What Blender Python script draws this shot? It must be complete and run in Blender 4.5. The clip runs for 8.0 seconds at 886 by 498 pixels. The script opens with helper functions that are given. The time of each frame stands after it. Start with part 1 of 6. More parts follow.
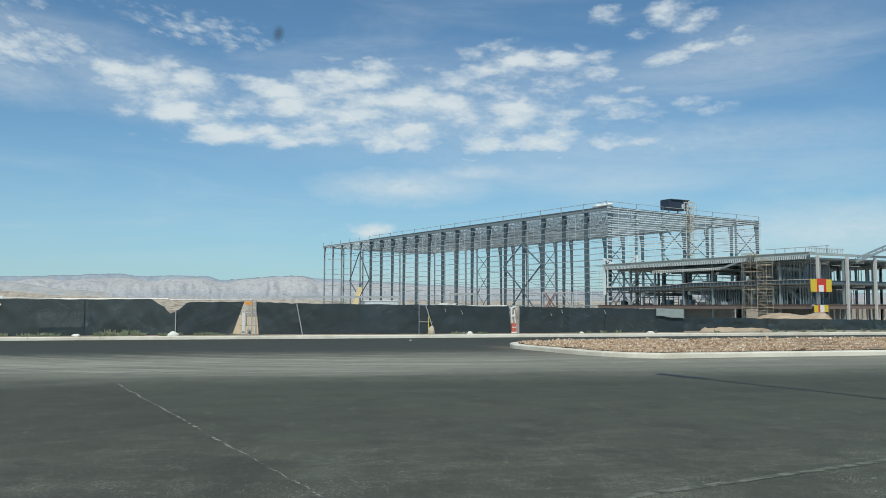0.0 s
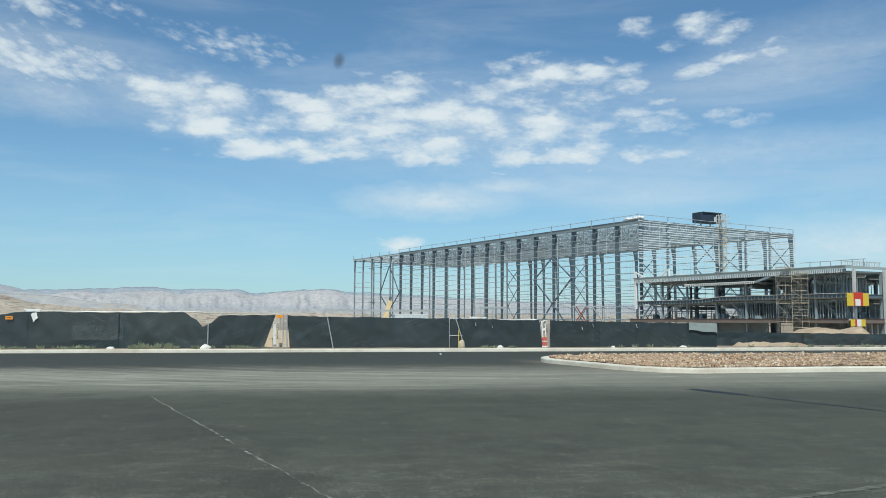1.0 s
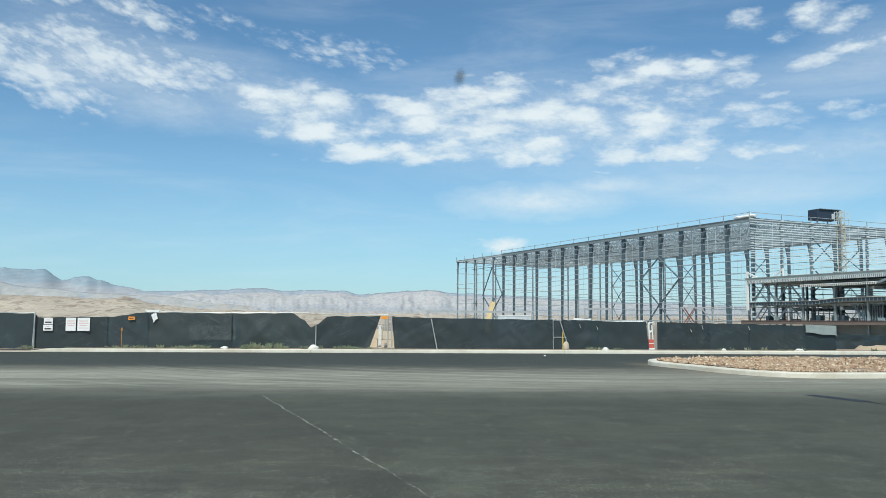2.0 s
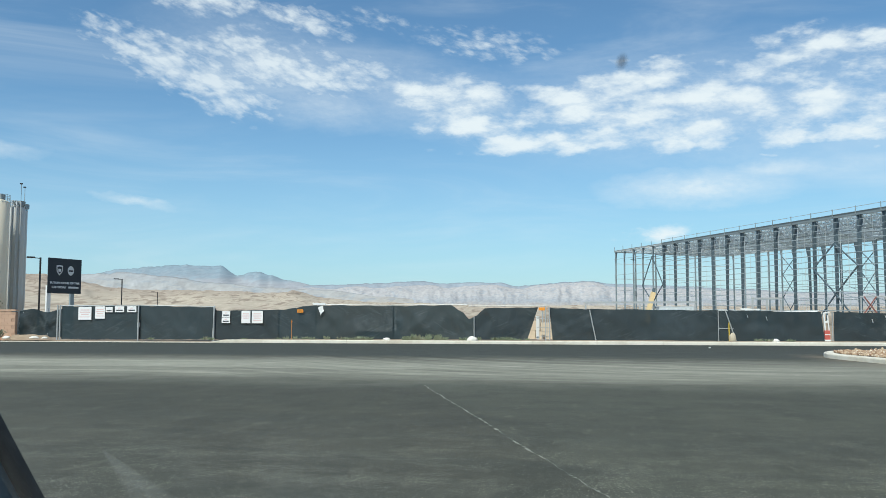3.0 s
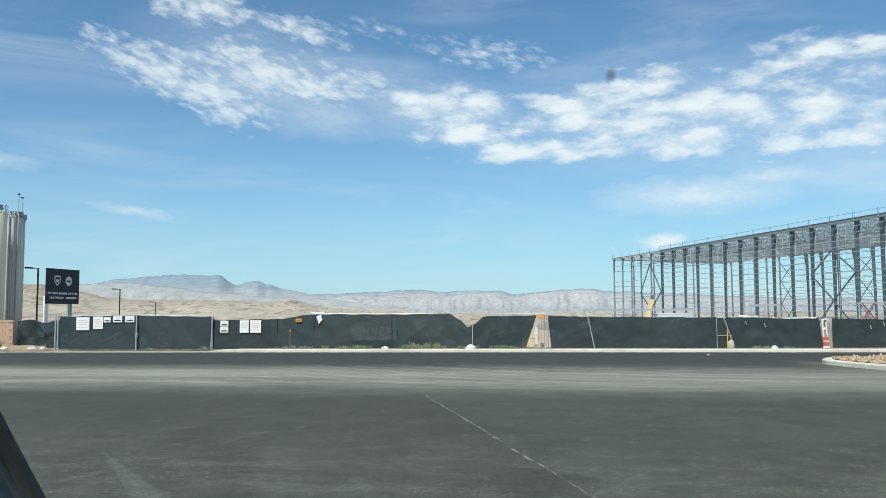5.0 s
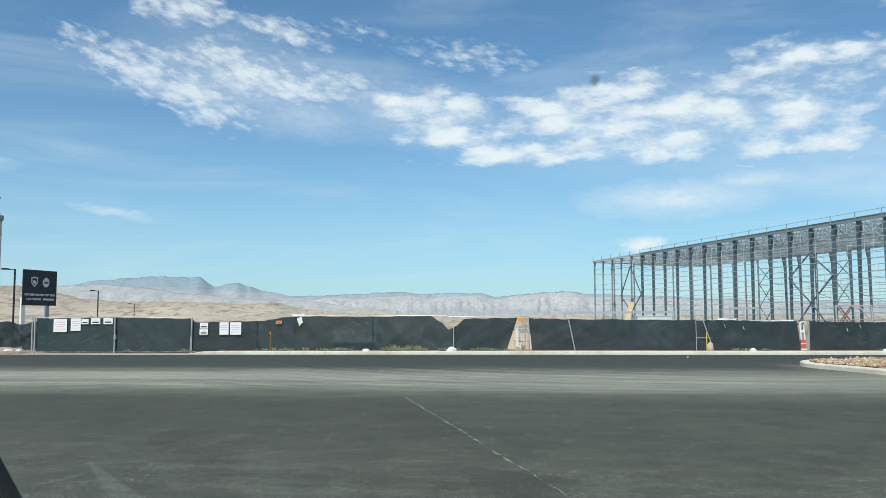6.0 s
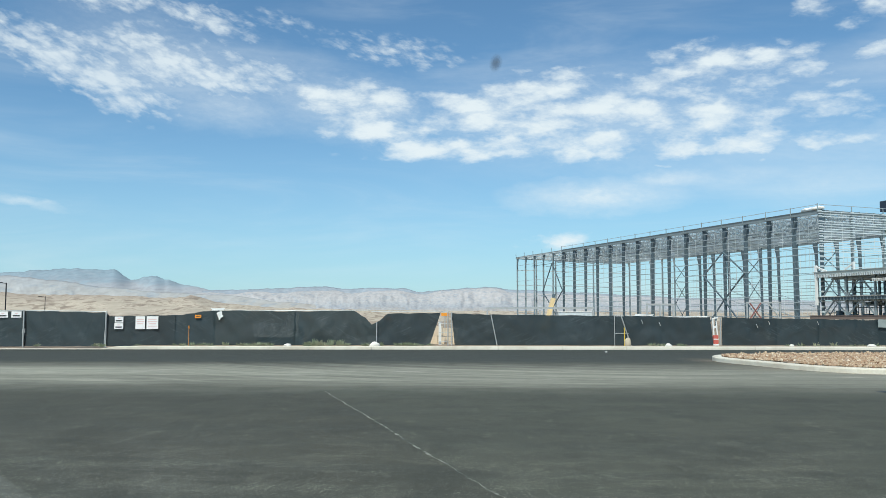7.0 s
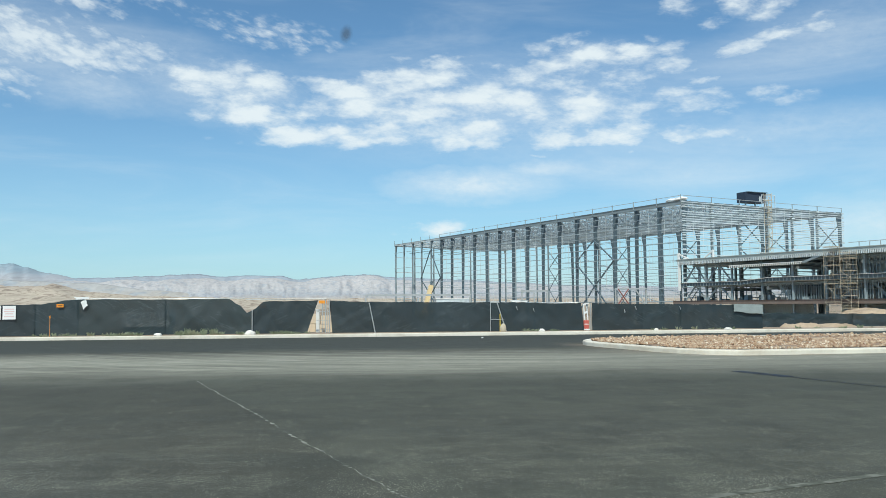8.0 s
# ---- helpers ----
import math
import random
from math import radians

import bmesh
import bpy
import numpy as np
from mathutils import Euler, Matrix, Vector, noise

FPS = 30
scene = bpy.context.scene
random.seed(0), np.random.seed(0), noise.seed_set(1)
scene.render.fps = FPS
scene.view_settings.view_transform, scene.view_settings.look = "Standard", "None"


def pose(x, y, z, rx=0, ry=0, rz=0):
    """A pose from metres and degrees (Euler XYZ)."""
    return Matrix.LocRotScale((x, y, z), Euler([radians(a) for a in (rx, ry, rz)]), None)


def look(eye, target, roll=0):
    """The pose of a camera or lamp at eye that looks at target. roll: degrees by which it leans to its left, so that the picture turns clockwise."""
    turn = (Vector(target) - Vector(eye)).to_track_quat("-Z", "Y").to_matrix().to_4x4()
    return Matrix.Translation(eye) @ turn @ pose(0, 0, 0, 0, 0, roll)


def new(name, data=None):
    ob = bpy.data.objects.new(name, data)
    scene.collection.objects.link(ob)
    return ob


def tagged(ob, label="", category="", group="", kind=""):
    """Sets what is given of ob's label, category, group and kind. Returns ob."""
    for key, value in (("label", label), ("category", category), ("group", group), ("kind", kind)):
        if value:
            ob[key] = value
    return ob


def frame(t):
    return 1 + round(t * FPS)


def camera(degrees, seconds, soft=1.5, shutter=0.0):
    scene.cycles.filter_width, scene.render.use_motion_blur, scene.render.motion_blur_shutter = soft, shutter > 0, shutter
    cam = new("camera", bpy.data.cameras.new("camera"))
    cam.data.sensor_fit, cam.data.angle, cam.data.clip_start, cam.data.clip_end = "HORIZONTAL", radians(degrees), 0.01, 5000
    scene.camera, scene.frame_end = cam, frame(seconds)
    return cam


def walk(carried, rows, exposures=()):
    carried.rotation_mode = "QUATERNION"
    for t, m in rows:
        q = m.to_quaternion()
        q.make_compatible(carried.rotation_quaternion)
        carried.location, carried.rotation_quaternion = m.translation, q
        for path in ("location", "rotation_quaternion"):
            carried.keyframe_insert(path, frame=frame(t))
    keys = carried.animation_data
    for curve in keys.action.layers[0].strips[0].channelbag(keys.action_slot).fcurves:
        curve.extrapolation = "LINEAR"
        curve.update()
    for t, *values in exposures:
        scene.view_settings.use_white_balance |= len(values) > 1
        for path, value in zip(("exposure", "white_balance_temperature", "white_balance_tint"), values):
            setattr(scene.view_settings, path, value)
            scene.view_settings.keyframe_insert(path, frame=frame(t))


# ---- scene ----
cam = camera(54.95, 8.0, soft=0.85)
# seconds, eye x y z, rotation x y z in degrees; a phone held behind the side window of a parked car, turned left and back again
ROWS = [
    (0.0, 0.000, 0.000, 1.500, 93.87, -0.03, -11.21),
    (0.5, -0.010, 0.038, 1.515, 94.44, -0.13, -10.61),
    (1.0, -0.016, 0.014, 1.510, 94.77, -0.14, -9.21),
    (1.5, -0.016, 0.004, 1.509, 94.97, -0.25, -7.22),
    (2.0, -0.025, 0.043, 1.526, 94.81, -0.29, -2.31),
    (2.2, -0.027, 0.035, 1.524, 94.70, -0.24, 0.61),
    (3.3, -0.031, 0.010, 1.516, 94.17, 0.07, 9.21),
    (3.5, -0.031, 0.004, 1.515, 94.24, 0.11, 9.42),
    (4.0, -0.019, -0.014, 1.510, 94.51, 0.32, 9.49),
    (4.5, -0.027, 0.002, 1.516, 94.61, 0.34, 9.07),
    (4.7, -0.027, 0.002, 1.516, 94.68, 0.33, 8.71),
    (5.8, -0.029, 0.001, 1.517, 94.96, 0.25, 6.90),
    (6.0, -0.029, 0.001, 1.517, 94.94, 0.23, 6.83),
    (6.5, -0.024, -0.015, 1.508, 94.83, 0.08, 5.82),
    (7.0, -0.015, 0.011, 1.511, 94.60, 0.01, 1.71),
    (7.5, -0.007, 0.010, 1.510, 94.23, 0.29, -2.25),
    (8.0, 0.001, 0.012, 1.503, 93.72, 0.41, -6.43),
]
walk(cam, [(t, pose(*p)) for t, *p in ROWS], [(0.0, -0.08, 6250, 2), (0.5, -0.02, 6250, 2), (1.5, 0.12, 6250, 2), (3.5, 0.24, 6250, 2), (8.0, 0.2, 6250, 2)])

# ---- sun, sky and clouds ----
SUN_AZ, SUN_EL = radians(200), radians(52)   # clockwise from the road's normal (y), behind the camera
sun = new("sun", bpy.data.lights.new("sun", "SUN"))
sun.data.energy, sun.data.angle, sun.data.color = 3.6, radians(0.53), (1.0, 0.955, 0.88)
sun_dir = Vector((math.sin(SUN_AZ) * math.cos(SUN_EL), math.cos(SUN_AZ) * math.cos(SUN_EL), math.sin(SUN_EL)))
sun.matrix_world = look(sun_dir * 60, (0, 0, 0))


class Sock:
    """A number that comes out of a node, with arithmetic."""

    def __init__(self, tree, out):
        self.tree, self.out = tree, out

    def op(self, kind, *others):
        n = self.tree.nodes.new("ShaderNodeMath")
        n.operation = kind
        for i, v in enumerate((self, *others)):
            if isinstance(v, Sock):
                self.tree.links.new(v.out, n.inputs[i])
            else:
                n.inputs[i].default_value = v
        return Sock(self.tree, n.outputs[0])

    def __add__(self, o): return self.op("ADD", o)
    def __sub__(self, o): return self.op("SUBTRACT", o)
    def __mul__(self, o): return self.op("MULTIPLY", o)
    def __truediv__(self, o): return self.op("DIVIDE", o)
    def max(self, o): return self.op("MAXIMUM", o)

    def step(self, lo, hi, a=0.0, b=1.0):
        n = self.tree.nodes.new("ShaderNodeMapRange")
        n.interpolation_type = "SMOOTHSTEP"
        self.tree.links.new(self.out, n.inputs[0])
        for i, v in enumerate((lo, hi, a, b)):
            n.inputs[1 + i].default_value = v
        return Sock(self.tree, n.outputs[0])


def combine(tree, x, y, z):
    n = tree.nodes.new("ShaderNodeCombineXYZ")
    for i, v in enumerate((x, y, z)):
        if isinstance(v, Sock):
            tree.links.new(v.out, n.inputs[i])
        else:
            n.inputs[i].default_value = v
    return n.outputs[0]


def noise_node(tree, vec, scale, detail=4.0, rough=0.55, distort=0.0):
    n = tree.nodes.new("ShaderNodeTexNoise")
    n.inputs["Scale"].default_value, n.inputs["Detail"].default_value = scale, detail
    n.inputs["Roughness"].default_value, n.inputs["Distortion"].default_value = rough, distort
    tree.links.new(vec, n.inputs["Vector"])
    return Sock(tree, n.outputs[0])


world = bpy.data.worlds.new("world")
scene.world = world
world.use_nodes = True
wt = world.node_tree
wt.nodes.clear()
sky = wt.nodes.new("ShaderNodeTexSky")
sky.sky_type, sky.sun_disc = "NISHITA", False
sky.sun_elevation, sky.sun_rotation = SUN_EL, SUN_AZ
sky.altitude, sky.air_density, sky.dust_density, sky.ozone_density = 700, 1.0, 0.6, 1.6
wcoord = wt.nodes.new("ShaderNodeTexCoord")
wsep = wt.nodes.new("ShaderNodeSeparateXYZ")
wt.links.new(wcoord.outputs["Generated"], wsep.inputs[0])
wx, wy, wz = (Sock(wt, wsep.outputs[i]) for i in range(3))
azim = wx.op("ARCTAN2", wy) * 57.2958          # degrees, to the right of y
elev = wz.op("ARCSINE") * 57.2958
# lobes of the cloud banks: azimuth, elevation, half length, half width, tilt (degrees), strength
LEFT_BANK = [
    (-29.7, 16.9, 1.9, 0.84, -24, 0.80), (-26.8, 15.8, 3.6, 1.14, -22, 0.95), (-23.3, 14.6, 3.0, 1.29, -23, 1.00), (-25.5, 16.8, 2.9, 0.65, -9, 0.70), (-21.5, 17.2, 1.8, 0.84, -6, 0.85),
    (-19.9, 16.1, 2.7, 1.06, -11, 1.00), (-16.8, 15.4, 2.7, 0.76, -6, 0.95), (-15.3, 16.4, 3.0, 0.84, -11, 0.62), (-26.1, 19.9, 1.1, 0.76, 0, 0.95), (-23.8, 20.0, 2.1, 0.91, 0, 1.00),
    (-20.8, 19.6, 2.3, 0.61, -6, 0.60), (-17.6, 19.0, 2.7, 0.68, -11, 0.85), (-5.0, 17.6, 4.2, 0.84, -6, 0.55), (-12.6, 19.2, 2.1, 0.46, -11, 0.50),
]
MAIN_BANK = [
    (-10.5, 14.9, 2.5, 0.76, -24, 0.85), (-6.4, 14.3, 3.2, 1.06, -9, 0.95), (-5.7, 12.3, 3.2, 0.76, -3, 1.15), (-1.9, 11.3, 4.8, 0.76, -1, 1.10), (1.2, 13.8, 3.6, 1.29, 3, 1.15),
    (3.0, 12.7, 3.8, 0.91, 0, 1.05), (7.0, 11.6, 4.9, 0.99, 0, 1.10), (5.7, 15.3, 2.9, 0.99, 0, 0.95), (9.3, 13.5, 4.0, 1.06, 0, 1.15), (11.6, 14.7, 3.2, 0.76, 0, 0.75),
    (14.5, 10.7, 3.4, 0.68, 0, 0.80), (15.2, 12.1, 4.0, 0.76, 0, 0.95), (16.8, 13.2, 3.4, 0.91, 0, 0.95),
]
RIGHT_BANK = [
    (15.6, 15.8, 2.3, 1.06, 0, 1.00), (18.2, 16.1, 4.2, 0.91, -6, 1.05), (20.4, 15.4, 2.3, 0.76, 0, 0.70), (28.5, 16.4, 2.9, 0.49, 11, 0.80), (25.2, 16.0, 3.0, 0.46, 9, 0.55),
    (23.0, 18.7, 1.5, 0.65, 0, 0.85), (26.2, 18.4, 2.3, 0.76, 0, 0.95), (21.4, 13.1, 3.0, 0.76, 0, 0.70), (26.0, 12.8, 3.2, 0.61, 0, 0.55), (22.1, 10.5, 3.4, 0.53, 0, 0.62),
    (18.5, 11.0, 3.4, 0.76, 0, 0.80), (23.9, 14.1, 1.1, 0.23, 0, 0.50), (6.3, 5.1, 2.0, 0.46, 8, 0.95),
]
VEILS = [
    (8.3, 8.0, 4.2, 0.91, 0, 0.66), (13.1, 8.9, 3.4, 0.53, 0, 0.42), (-16.1, 13.6, 3.8, 1.14, -6, 0.35), (-12.6, 15.2, 4.9, 1.71, -11, 0.28), (-8.8, 14.1, 5.3, 1.71, -6, 0.40),
    (10.2, 13.2, 12.5, 2.85, 0, 0.30), (29.0, 10.8, 9.1, 0.99, 0, 0.30), (22.7, 8.0, 4.2, 0.99, 0, 0.26), (17.7, 8.8, 3.0, 0.68, 0, 0.22), (36.7, 4.8, 7.5, 1.30, 0, 0.55),
    (-28.1, 7.0, 1.7, 0.24, -9, 0.42), (-36.3, 9.7, 1.9, 0.38, 0, 0.35), (31.7, 16.1, 6.1, 1.90, 9, 0.25), (-19.9, 16.1, 6.1, 2.28, -14, 0.30),
]


def sky_noise(along, across, tilt, seed, detail, rough, distort=0.0):
    """Streaky noise in degrees of the sky, drawn out along a tilted line."""
    c, s = math.cos(radians(tilt)), math.sin(radians(tilt))
    return noise_node(wt, combine(wt, (azim * c + elev * s) * along, (elev * c - azim * s) * across, seed), 1.0, detail, rough, distort)


def lobes(rows, spread, az, el):
    """The strongest of a set of soft ellipses at each place of the sky."""
    vec, out = combine(wt, az, el, 0.0), None
    for a, e, hl, hw, tilt, strength in rows:
        mp, gr = wt.nodes.new("ShaderNodeMapping"), wt.nodes.new("ShaderNodeTexGradient")
        mp.vector_type, gr.gradient_type = "TEXTURE", "SPHERICAL"
        mp.inputs["Location"].default_value = (a, e, 0)
        mp.inputs["Rotation"].default_value = (0, 0, radians(tilt))
        mp.inputs["Scale"].default_value = (hl * spread, hw * spread, 1)
        wt.links.new(vec, mp.inputs[0])
        wt.links.new(mp.outputs[0], gr.inputs[0])
        one = Sock(wt, gr.outputs["Fac"]) * strength
        out = one if out is None else out.max(one)
    return out


def puffs(width, height, tilt, seed):
    """Rounded cloudlets, 1 in their middles and 0 in the cracks between them."""
    bend, bend2 = (sky_noise(0.5, 1.1, tilt, seed + k, 3.0, 0.6) - 0.5 for k in (0.0, 7.0))
    n = wt.nodes.new("ShaderNodeTexVoronoi")
    n.feature, n.voronoi_dimensions = "SMOOTH_F1", "2D"
    n.inputs["Scale"].default_value, n.inputs["Smoothness"].default_value = 1.0, 0.45
    c, s = math.cos(radians(tilt)), math.sin(radians(tilt))
    wt.links.new(combine(wt, (azim * c + elev * s + bend * 3.0) / width, (elev * c - azim * s + bend2 * 1.4) / height, seed), n.inputs["Vector"])
    return Sock(wt, n.outputs["Distance"]).step(0.08, 0.70, 1.0, 0.0)


warp, warp2 = sky_noise(0.45, 0.9, 0, 3.0, 4.0, 0.6) - 0.5, sky_noise(0.45, 0.9, 0, 9.0, 4.0, 0.6) - 0.5
caz, cel = azim + warp * 2.6, elev + warp2 * 1.3
left_mask, main_mask, right_mask = (lobes(rows, 1.75, caz, cel) for rows in (LEFT_BANK, MAIN_BANK, RIGHT_BANK))
billow = sky_noise(0.42, 1.25, -4, 17.0, 5.0, 0.58, 0.3)
fine = sky_noise(1.5, 3.4, -6, 5.0, 5.0, 0.64, 0.3)
slanted = sky_noise(0.9, 2.3, -20, 27.0, 6.0, 0.62, 0.4)
big_puffs, small_puffs = puffs(3.0, 1.15, 2, 2.0), puffs(1.25, 0.60, -16, 31.0)
# the sky goes on with scattered clouds outside the view
rest = noise_node(wt, combine(wt, azim * 0.06, elev * 0.14, 20.0), 1.0, 3.0).step(0.5, 0.75, 0.0, 0.8) * azim.op("ABSOLUTE").step(48.0, 70.0)
main_cover = (main_mask.max(right_mask).max(rest) + (big_puffs - 0.5) * 0.62 + (billow - 0.5) * 0.60 + (fine - 0.5) * 0.62).step(0.06, 1.22)
left_cover = (left_mask + (small_puffs - 0.5) * 0.34 + (slanted - 0.5) * 0.85 + (fine - 0.5) * 0.55).step(0.06, 1.10)
inside = main_mask.max(right_mask).max(rest)
veil = noise_node(wt, combine(wt, azim * 0.05, elev * 0.28, 40.0), 1.0, 5.0, 0.6, 0.6).step(0.42, 0.85) * 0.26
wisps = lobes(VEILS, 1.7, caz, cel) * (billow * 0.9 + fine * 0.9 + 0.1)
cover = (main_cover * inside.step(0.02, 0.22) * 0.94).max(left_cover * left_mask.step(0.02, 0.25) * 0.76)
cover = cover.max(veil) + wisps * (cover * -1.0 + 1.0)
haze = elev.step(-1.0, 15.0, 0.50, 0.0)
scaled = wt.nodes.new("ShaderNodeMix")
scaled.data_type, scaled.blend_type = "RGBA", "MULTIPLY"
scaled.inputs[0].default_value, scaled.inputs[7].default_value = 1.0, (0.078, 0.0975, 0.1055, 1)
wt.links.new(sky.outputs[0], scaled.inputs[6])


def sky_mix(fac, below, color):
    n = wt.nodes.new("ShaderNodeMix")
    n.data_type = "RGBA"
    wt.links.new(fac.out, n.inputs[0])
    wt.links.new(below, n.inputs[6])
    n.inputs[7].default_value = (*color, 1)
    return n.outputs[2]


sky_color = sky_mix(haze, scaled.outputs[2], (0.325, 0.50, 0.665))
sky_color = sky_mix(cover, sky_color, (0.75, 0.775, 0.805))
background, wout = wt.nodes.new("ShaderNodeBackground"), wt.nodes.new("ShaderNodeOutputWorld")
wt.links.new(sky_color, background.inputs[0])
wt.links.new(background.outputs[0], wout.inputs[0])


# ---- materials ----
def material(name, color, rough=0.7, metal=0.0, vary=0.25, scale=3.0, fine=40.0, bump=0.15, second=None, mix=(0.45, 0.65), object_vary=0.0, spec=0.4, stretch=(1, 1, 1), bump_dist=0.01):
    """A surface of one colour with large stains and fine grain; second: another colour that shows in patches."""
    m = bpy.data.materials.new(name)
    m.use_nodes = True
    t = m.node_tree
    b = t.nodes["Principled BSDF"]
    b.inputs["Roughness"].default_value, b.inputs["Metallic"].default_value = rough, metal
    b.inputs["Specular IOR Level"].default_value = spec
    co = t.nodes.new("ShaderNodeTexCoord")
    mp = t.nodes.new("ShaderNodeMapping")
    mp.inputs["Scale"].default_value = stretch
    t.links.new(co.outputs["Object"], mp.inputs[0])
    vec = mp.outputs[0]
    big, small = noise_node(t, vec, scale, 5.0, 0.6), noise_node(t, vec, fine, 4.0, 0.6)
    value = (big - 0.5) * (vary * 1.6) + (small - 0.5) * vary + 1.0
    if object_vary:
        info = t.nodes.new("ShaderNodeObjectInfo")
        value = value + (Sock(t, info.outputs["Random"]) - 0.5) * object_vary
    hsv = t.nodes.new("ShaderNodeHueSaturation")
    hsv.inputs["Color"].default_value = (*color, 1)
    if second:
        rgb = t.nodes.new("ShaderNodeMix")
        rgb.data_type = "RGBA"
        rgb.inputs[6].default_value, rgb.inputs[7].default_value = (*color, 1), (*second, 1)
        t.links.new(noise_node(t, vec, scale * 0.7, 6.0, 0.62, 0.4).step(*mix).out, rgb.inputs[0])
        t.links.new(rgb.outputs[2], hsv.inputs["Color"])
    t.links.new(value.max(0.05).out, hsv.inputs["Value"])
    t.links.new(hsv.outputs[0], b.inputs["Base Color"])
    if bump:
        bn = t.nodes.new("ShaderNodeBump")
        bn.inputs["Strength"].default_value, bn.inputs["Distance"].default_value = bump, bump_dist
        t.links.new((small + big * 0.5).out, bn.inputs["Height"])
        t.links.new(bn.outputs[0], b.inputs["Normal"])
    return m


def mix_rgb(t, fac, a, b):
    n = t.nodes.new("ShaderNodeMix")
    n.data_type = "RGBA"
    t.links.new(fac.out, n.inputs[0])
    for i, v in ((6, a), (7, b)):
        if isinstance(v, tuple):
            n.inputs[i].default_value = (*v, 1)
        else:
            t.links.new(v, n.inputs[i])
    return n.outputs[2]


def asphalt_material():
    """Worn asphalt: dark wheel lanes along x, a dusty pale band in the middle of the crossing, open aggregate close by."""
    m = bpy.data.materials.new("asphalt")
    m.use_nodes = True
    t = m.node_tree
    b = t.nodes["Principled BSDF"]
    co = t.nodes.new("ShaderNodeTexCoord")
    sp = t.nodes.new("ShaderNodeSeparateXYZ")
    t.links.new(co.outputs["Object"], sp.inputs[0])
    x, y = Sock(t, sp.outputs[0]), Sock(t, sp.outputs[1])
    wob = noise_node(t, combine(t, x * 0.05, y * 0.12, 0.0), 1.0, 4.0) - 0.5
    wob2 = noise_node(t, combine(t, x * 0.22, y * 0.5, 2.0), 1.0, 5.0, 0.65) - 0.5
    yy = y + wob * 3.2 + wob2 * 2.2 + x * 0.02
    streak = noise_node(t, combine(t, x * 0.045, yy * 0.9, 0.0), 1.0, 8.0, 0.66)
    fine_streak = noise_node(t, combine(t, x * 0.30, yy * 2.6, 3.0), 1.0, 7.0, 0.7)
    tyre = noise_node(t, combine(t, (x + y * 0.9) * 0.12, (yy - x * 0.10) * 3.2, 8.0), 1.0, 5.0, 0.6)
    patch = noise_node(t, combine(t, x * 0.16, y * 0.30, 7.0), 1.0, 6.0, 0.6)
    cluster = noise_node(t, combine(t, x * 0.85, y * 1.5, 11.0), 1.0, 7.0, 0.72)
    grain = noise_node(t, co.outputs["Object"], 42.0, 2.0, 0.6)
    coarse = noise_node(t, co.outputs["Object"], 5.0, 5.0, 0.7)
    # the two pours meet at the cracked joint
    pour = (x + (y - 16.76) * 0.315 + 2.7).step(-0.05, 0.05)
    near = yy.step(17.0, 19.6, 1.0, 0.0)
    band = yy.step(16.0, 21.0) * yy.step(24.0, 29.5, 1.0, 0.0)
    dust = band * (streak.step(0.34, 0.66) * 0.42 + fine_streak.step(0.40, 0.70) * 0.24 + tyre.step(0.42, 0.64) * 0.18 + 0.40)
    turn = ((x - 9.0) * (x - 9.0) + (y - 43.0) * (y - 43.0)).op("SQRT")
    arcs = noise_node(t, combine(t, (turn + wob2 * 0.8) * 1.5, x * 0.06, 21.0), 1.0, 6.0, 0.68).step(0.43, 0.62)
    arcs = arcs * x.step(-12.0, -7.0) * x.step(3.0, 9.0, 1.0, 0.0) * yy.step(18.5, 21.0) * yy.step(26.5, 31.0, 1.0, 0.0)
    dust = dust * (x.step(-12.0, -6.0, 1.0, 0.72)) + arcs * 0.34
    spots = noise_node(t, combine(t, x * 0.40, y * 1.3, 15.0), 1.0, 6.0, 0.72).step(0.56, 0.64) * yy.step(20.0, 22.0) * yy.step(24.0, 27.0, 1.0, 0.0)
    lane = yy.step(27.5, 30.5)
    col = mix_rgb(t, lane, (0.066, 0.064, 0.045), (0.051, 0.054, 0.044))
    col = mix_rgb(t, pour * near * 0.60, col, (0.086, 0.088, 0.063))
    col = mix_rgb(t, patch.step(0.40, 0.62) * near * 0.30, col, (0.044, 0.044, 0.033))
    col = mix_rgb(t, streak.step(0.45, 0.62) * 0.30, col, (0.045, 0.050, 0.040))
    col = mix_rgb(t, cluster.step(0.46, 0.72) * yy.step(8.0, 14.0, 0.30, 0.16), col, (0.128, 0.124, 0.089))
    col = mix_rgb(t, dust, col, (0.345, 0.335, 0.262))
    col = mix_rgb(t, spots * 0.6, col, (0.43, 0.40, 0.33))
    spill = y.step(21.9, 23.3) * y.step(24.0, 24.6, 1.0, 0.0) * x.step(8.8, 11.0) + x.step(7.2, 8.9) * y.step(23.6, 26.0) * y.step(30.5, 33.0, 1.0, 0.0) * x.step(10.0, 11.0, 1.0, 0.0)
    col = mix_rgb(t, spill * (wob2 + 0.5).step(0.30, 0.62) * 0.55, col, (0.27, 0.215, 0.15))
    cell = t.nodes.new("ShaderNodeTexVoronoi")
    cell.inputs["Scale"].default_value = 44.0
    t.links.new(co.outputs["Object"], cell.inputs["Vector"])
    pick = t.nodes.new("ShaderNodeSeparateColor")
    t.links.new(cell.outputs["Color"], pick.inputs[0])
    dot = Sock(t, cell.outputs["Distance"]).step(0.22, 0.42, 1.0, 0.0) * Sock(t, pick.outputs[0]).step(0.60, 0.75)
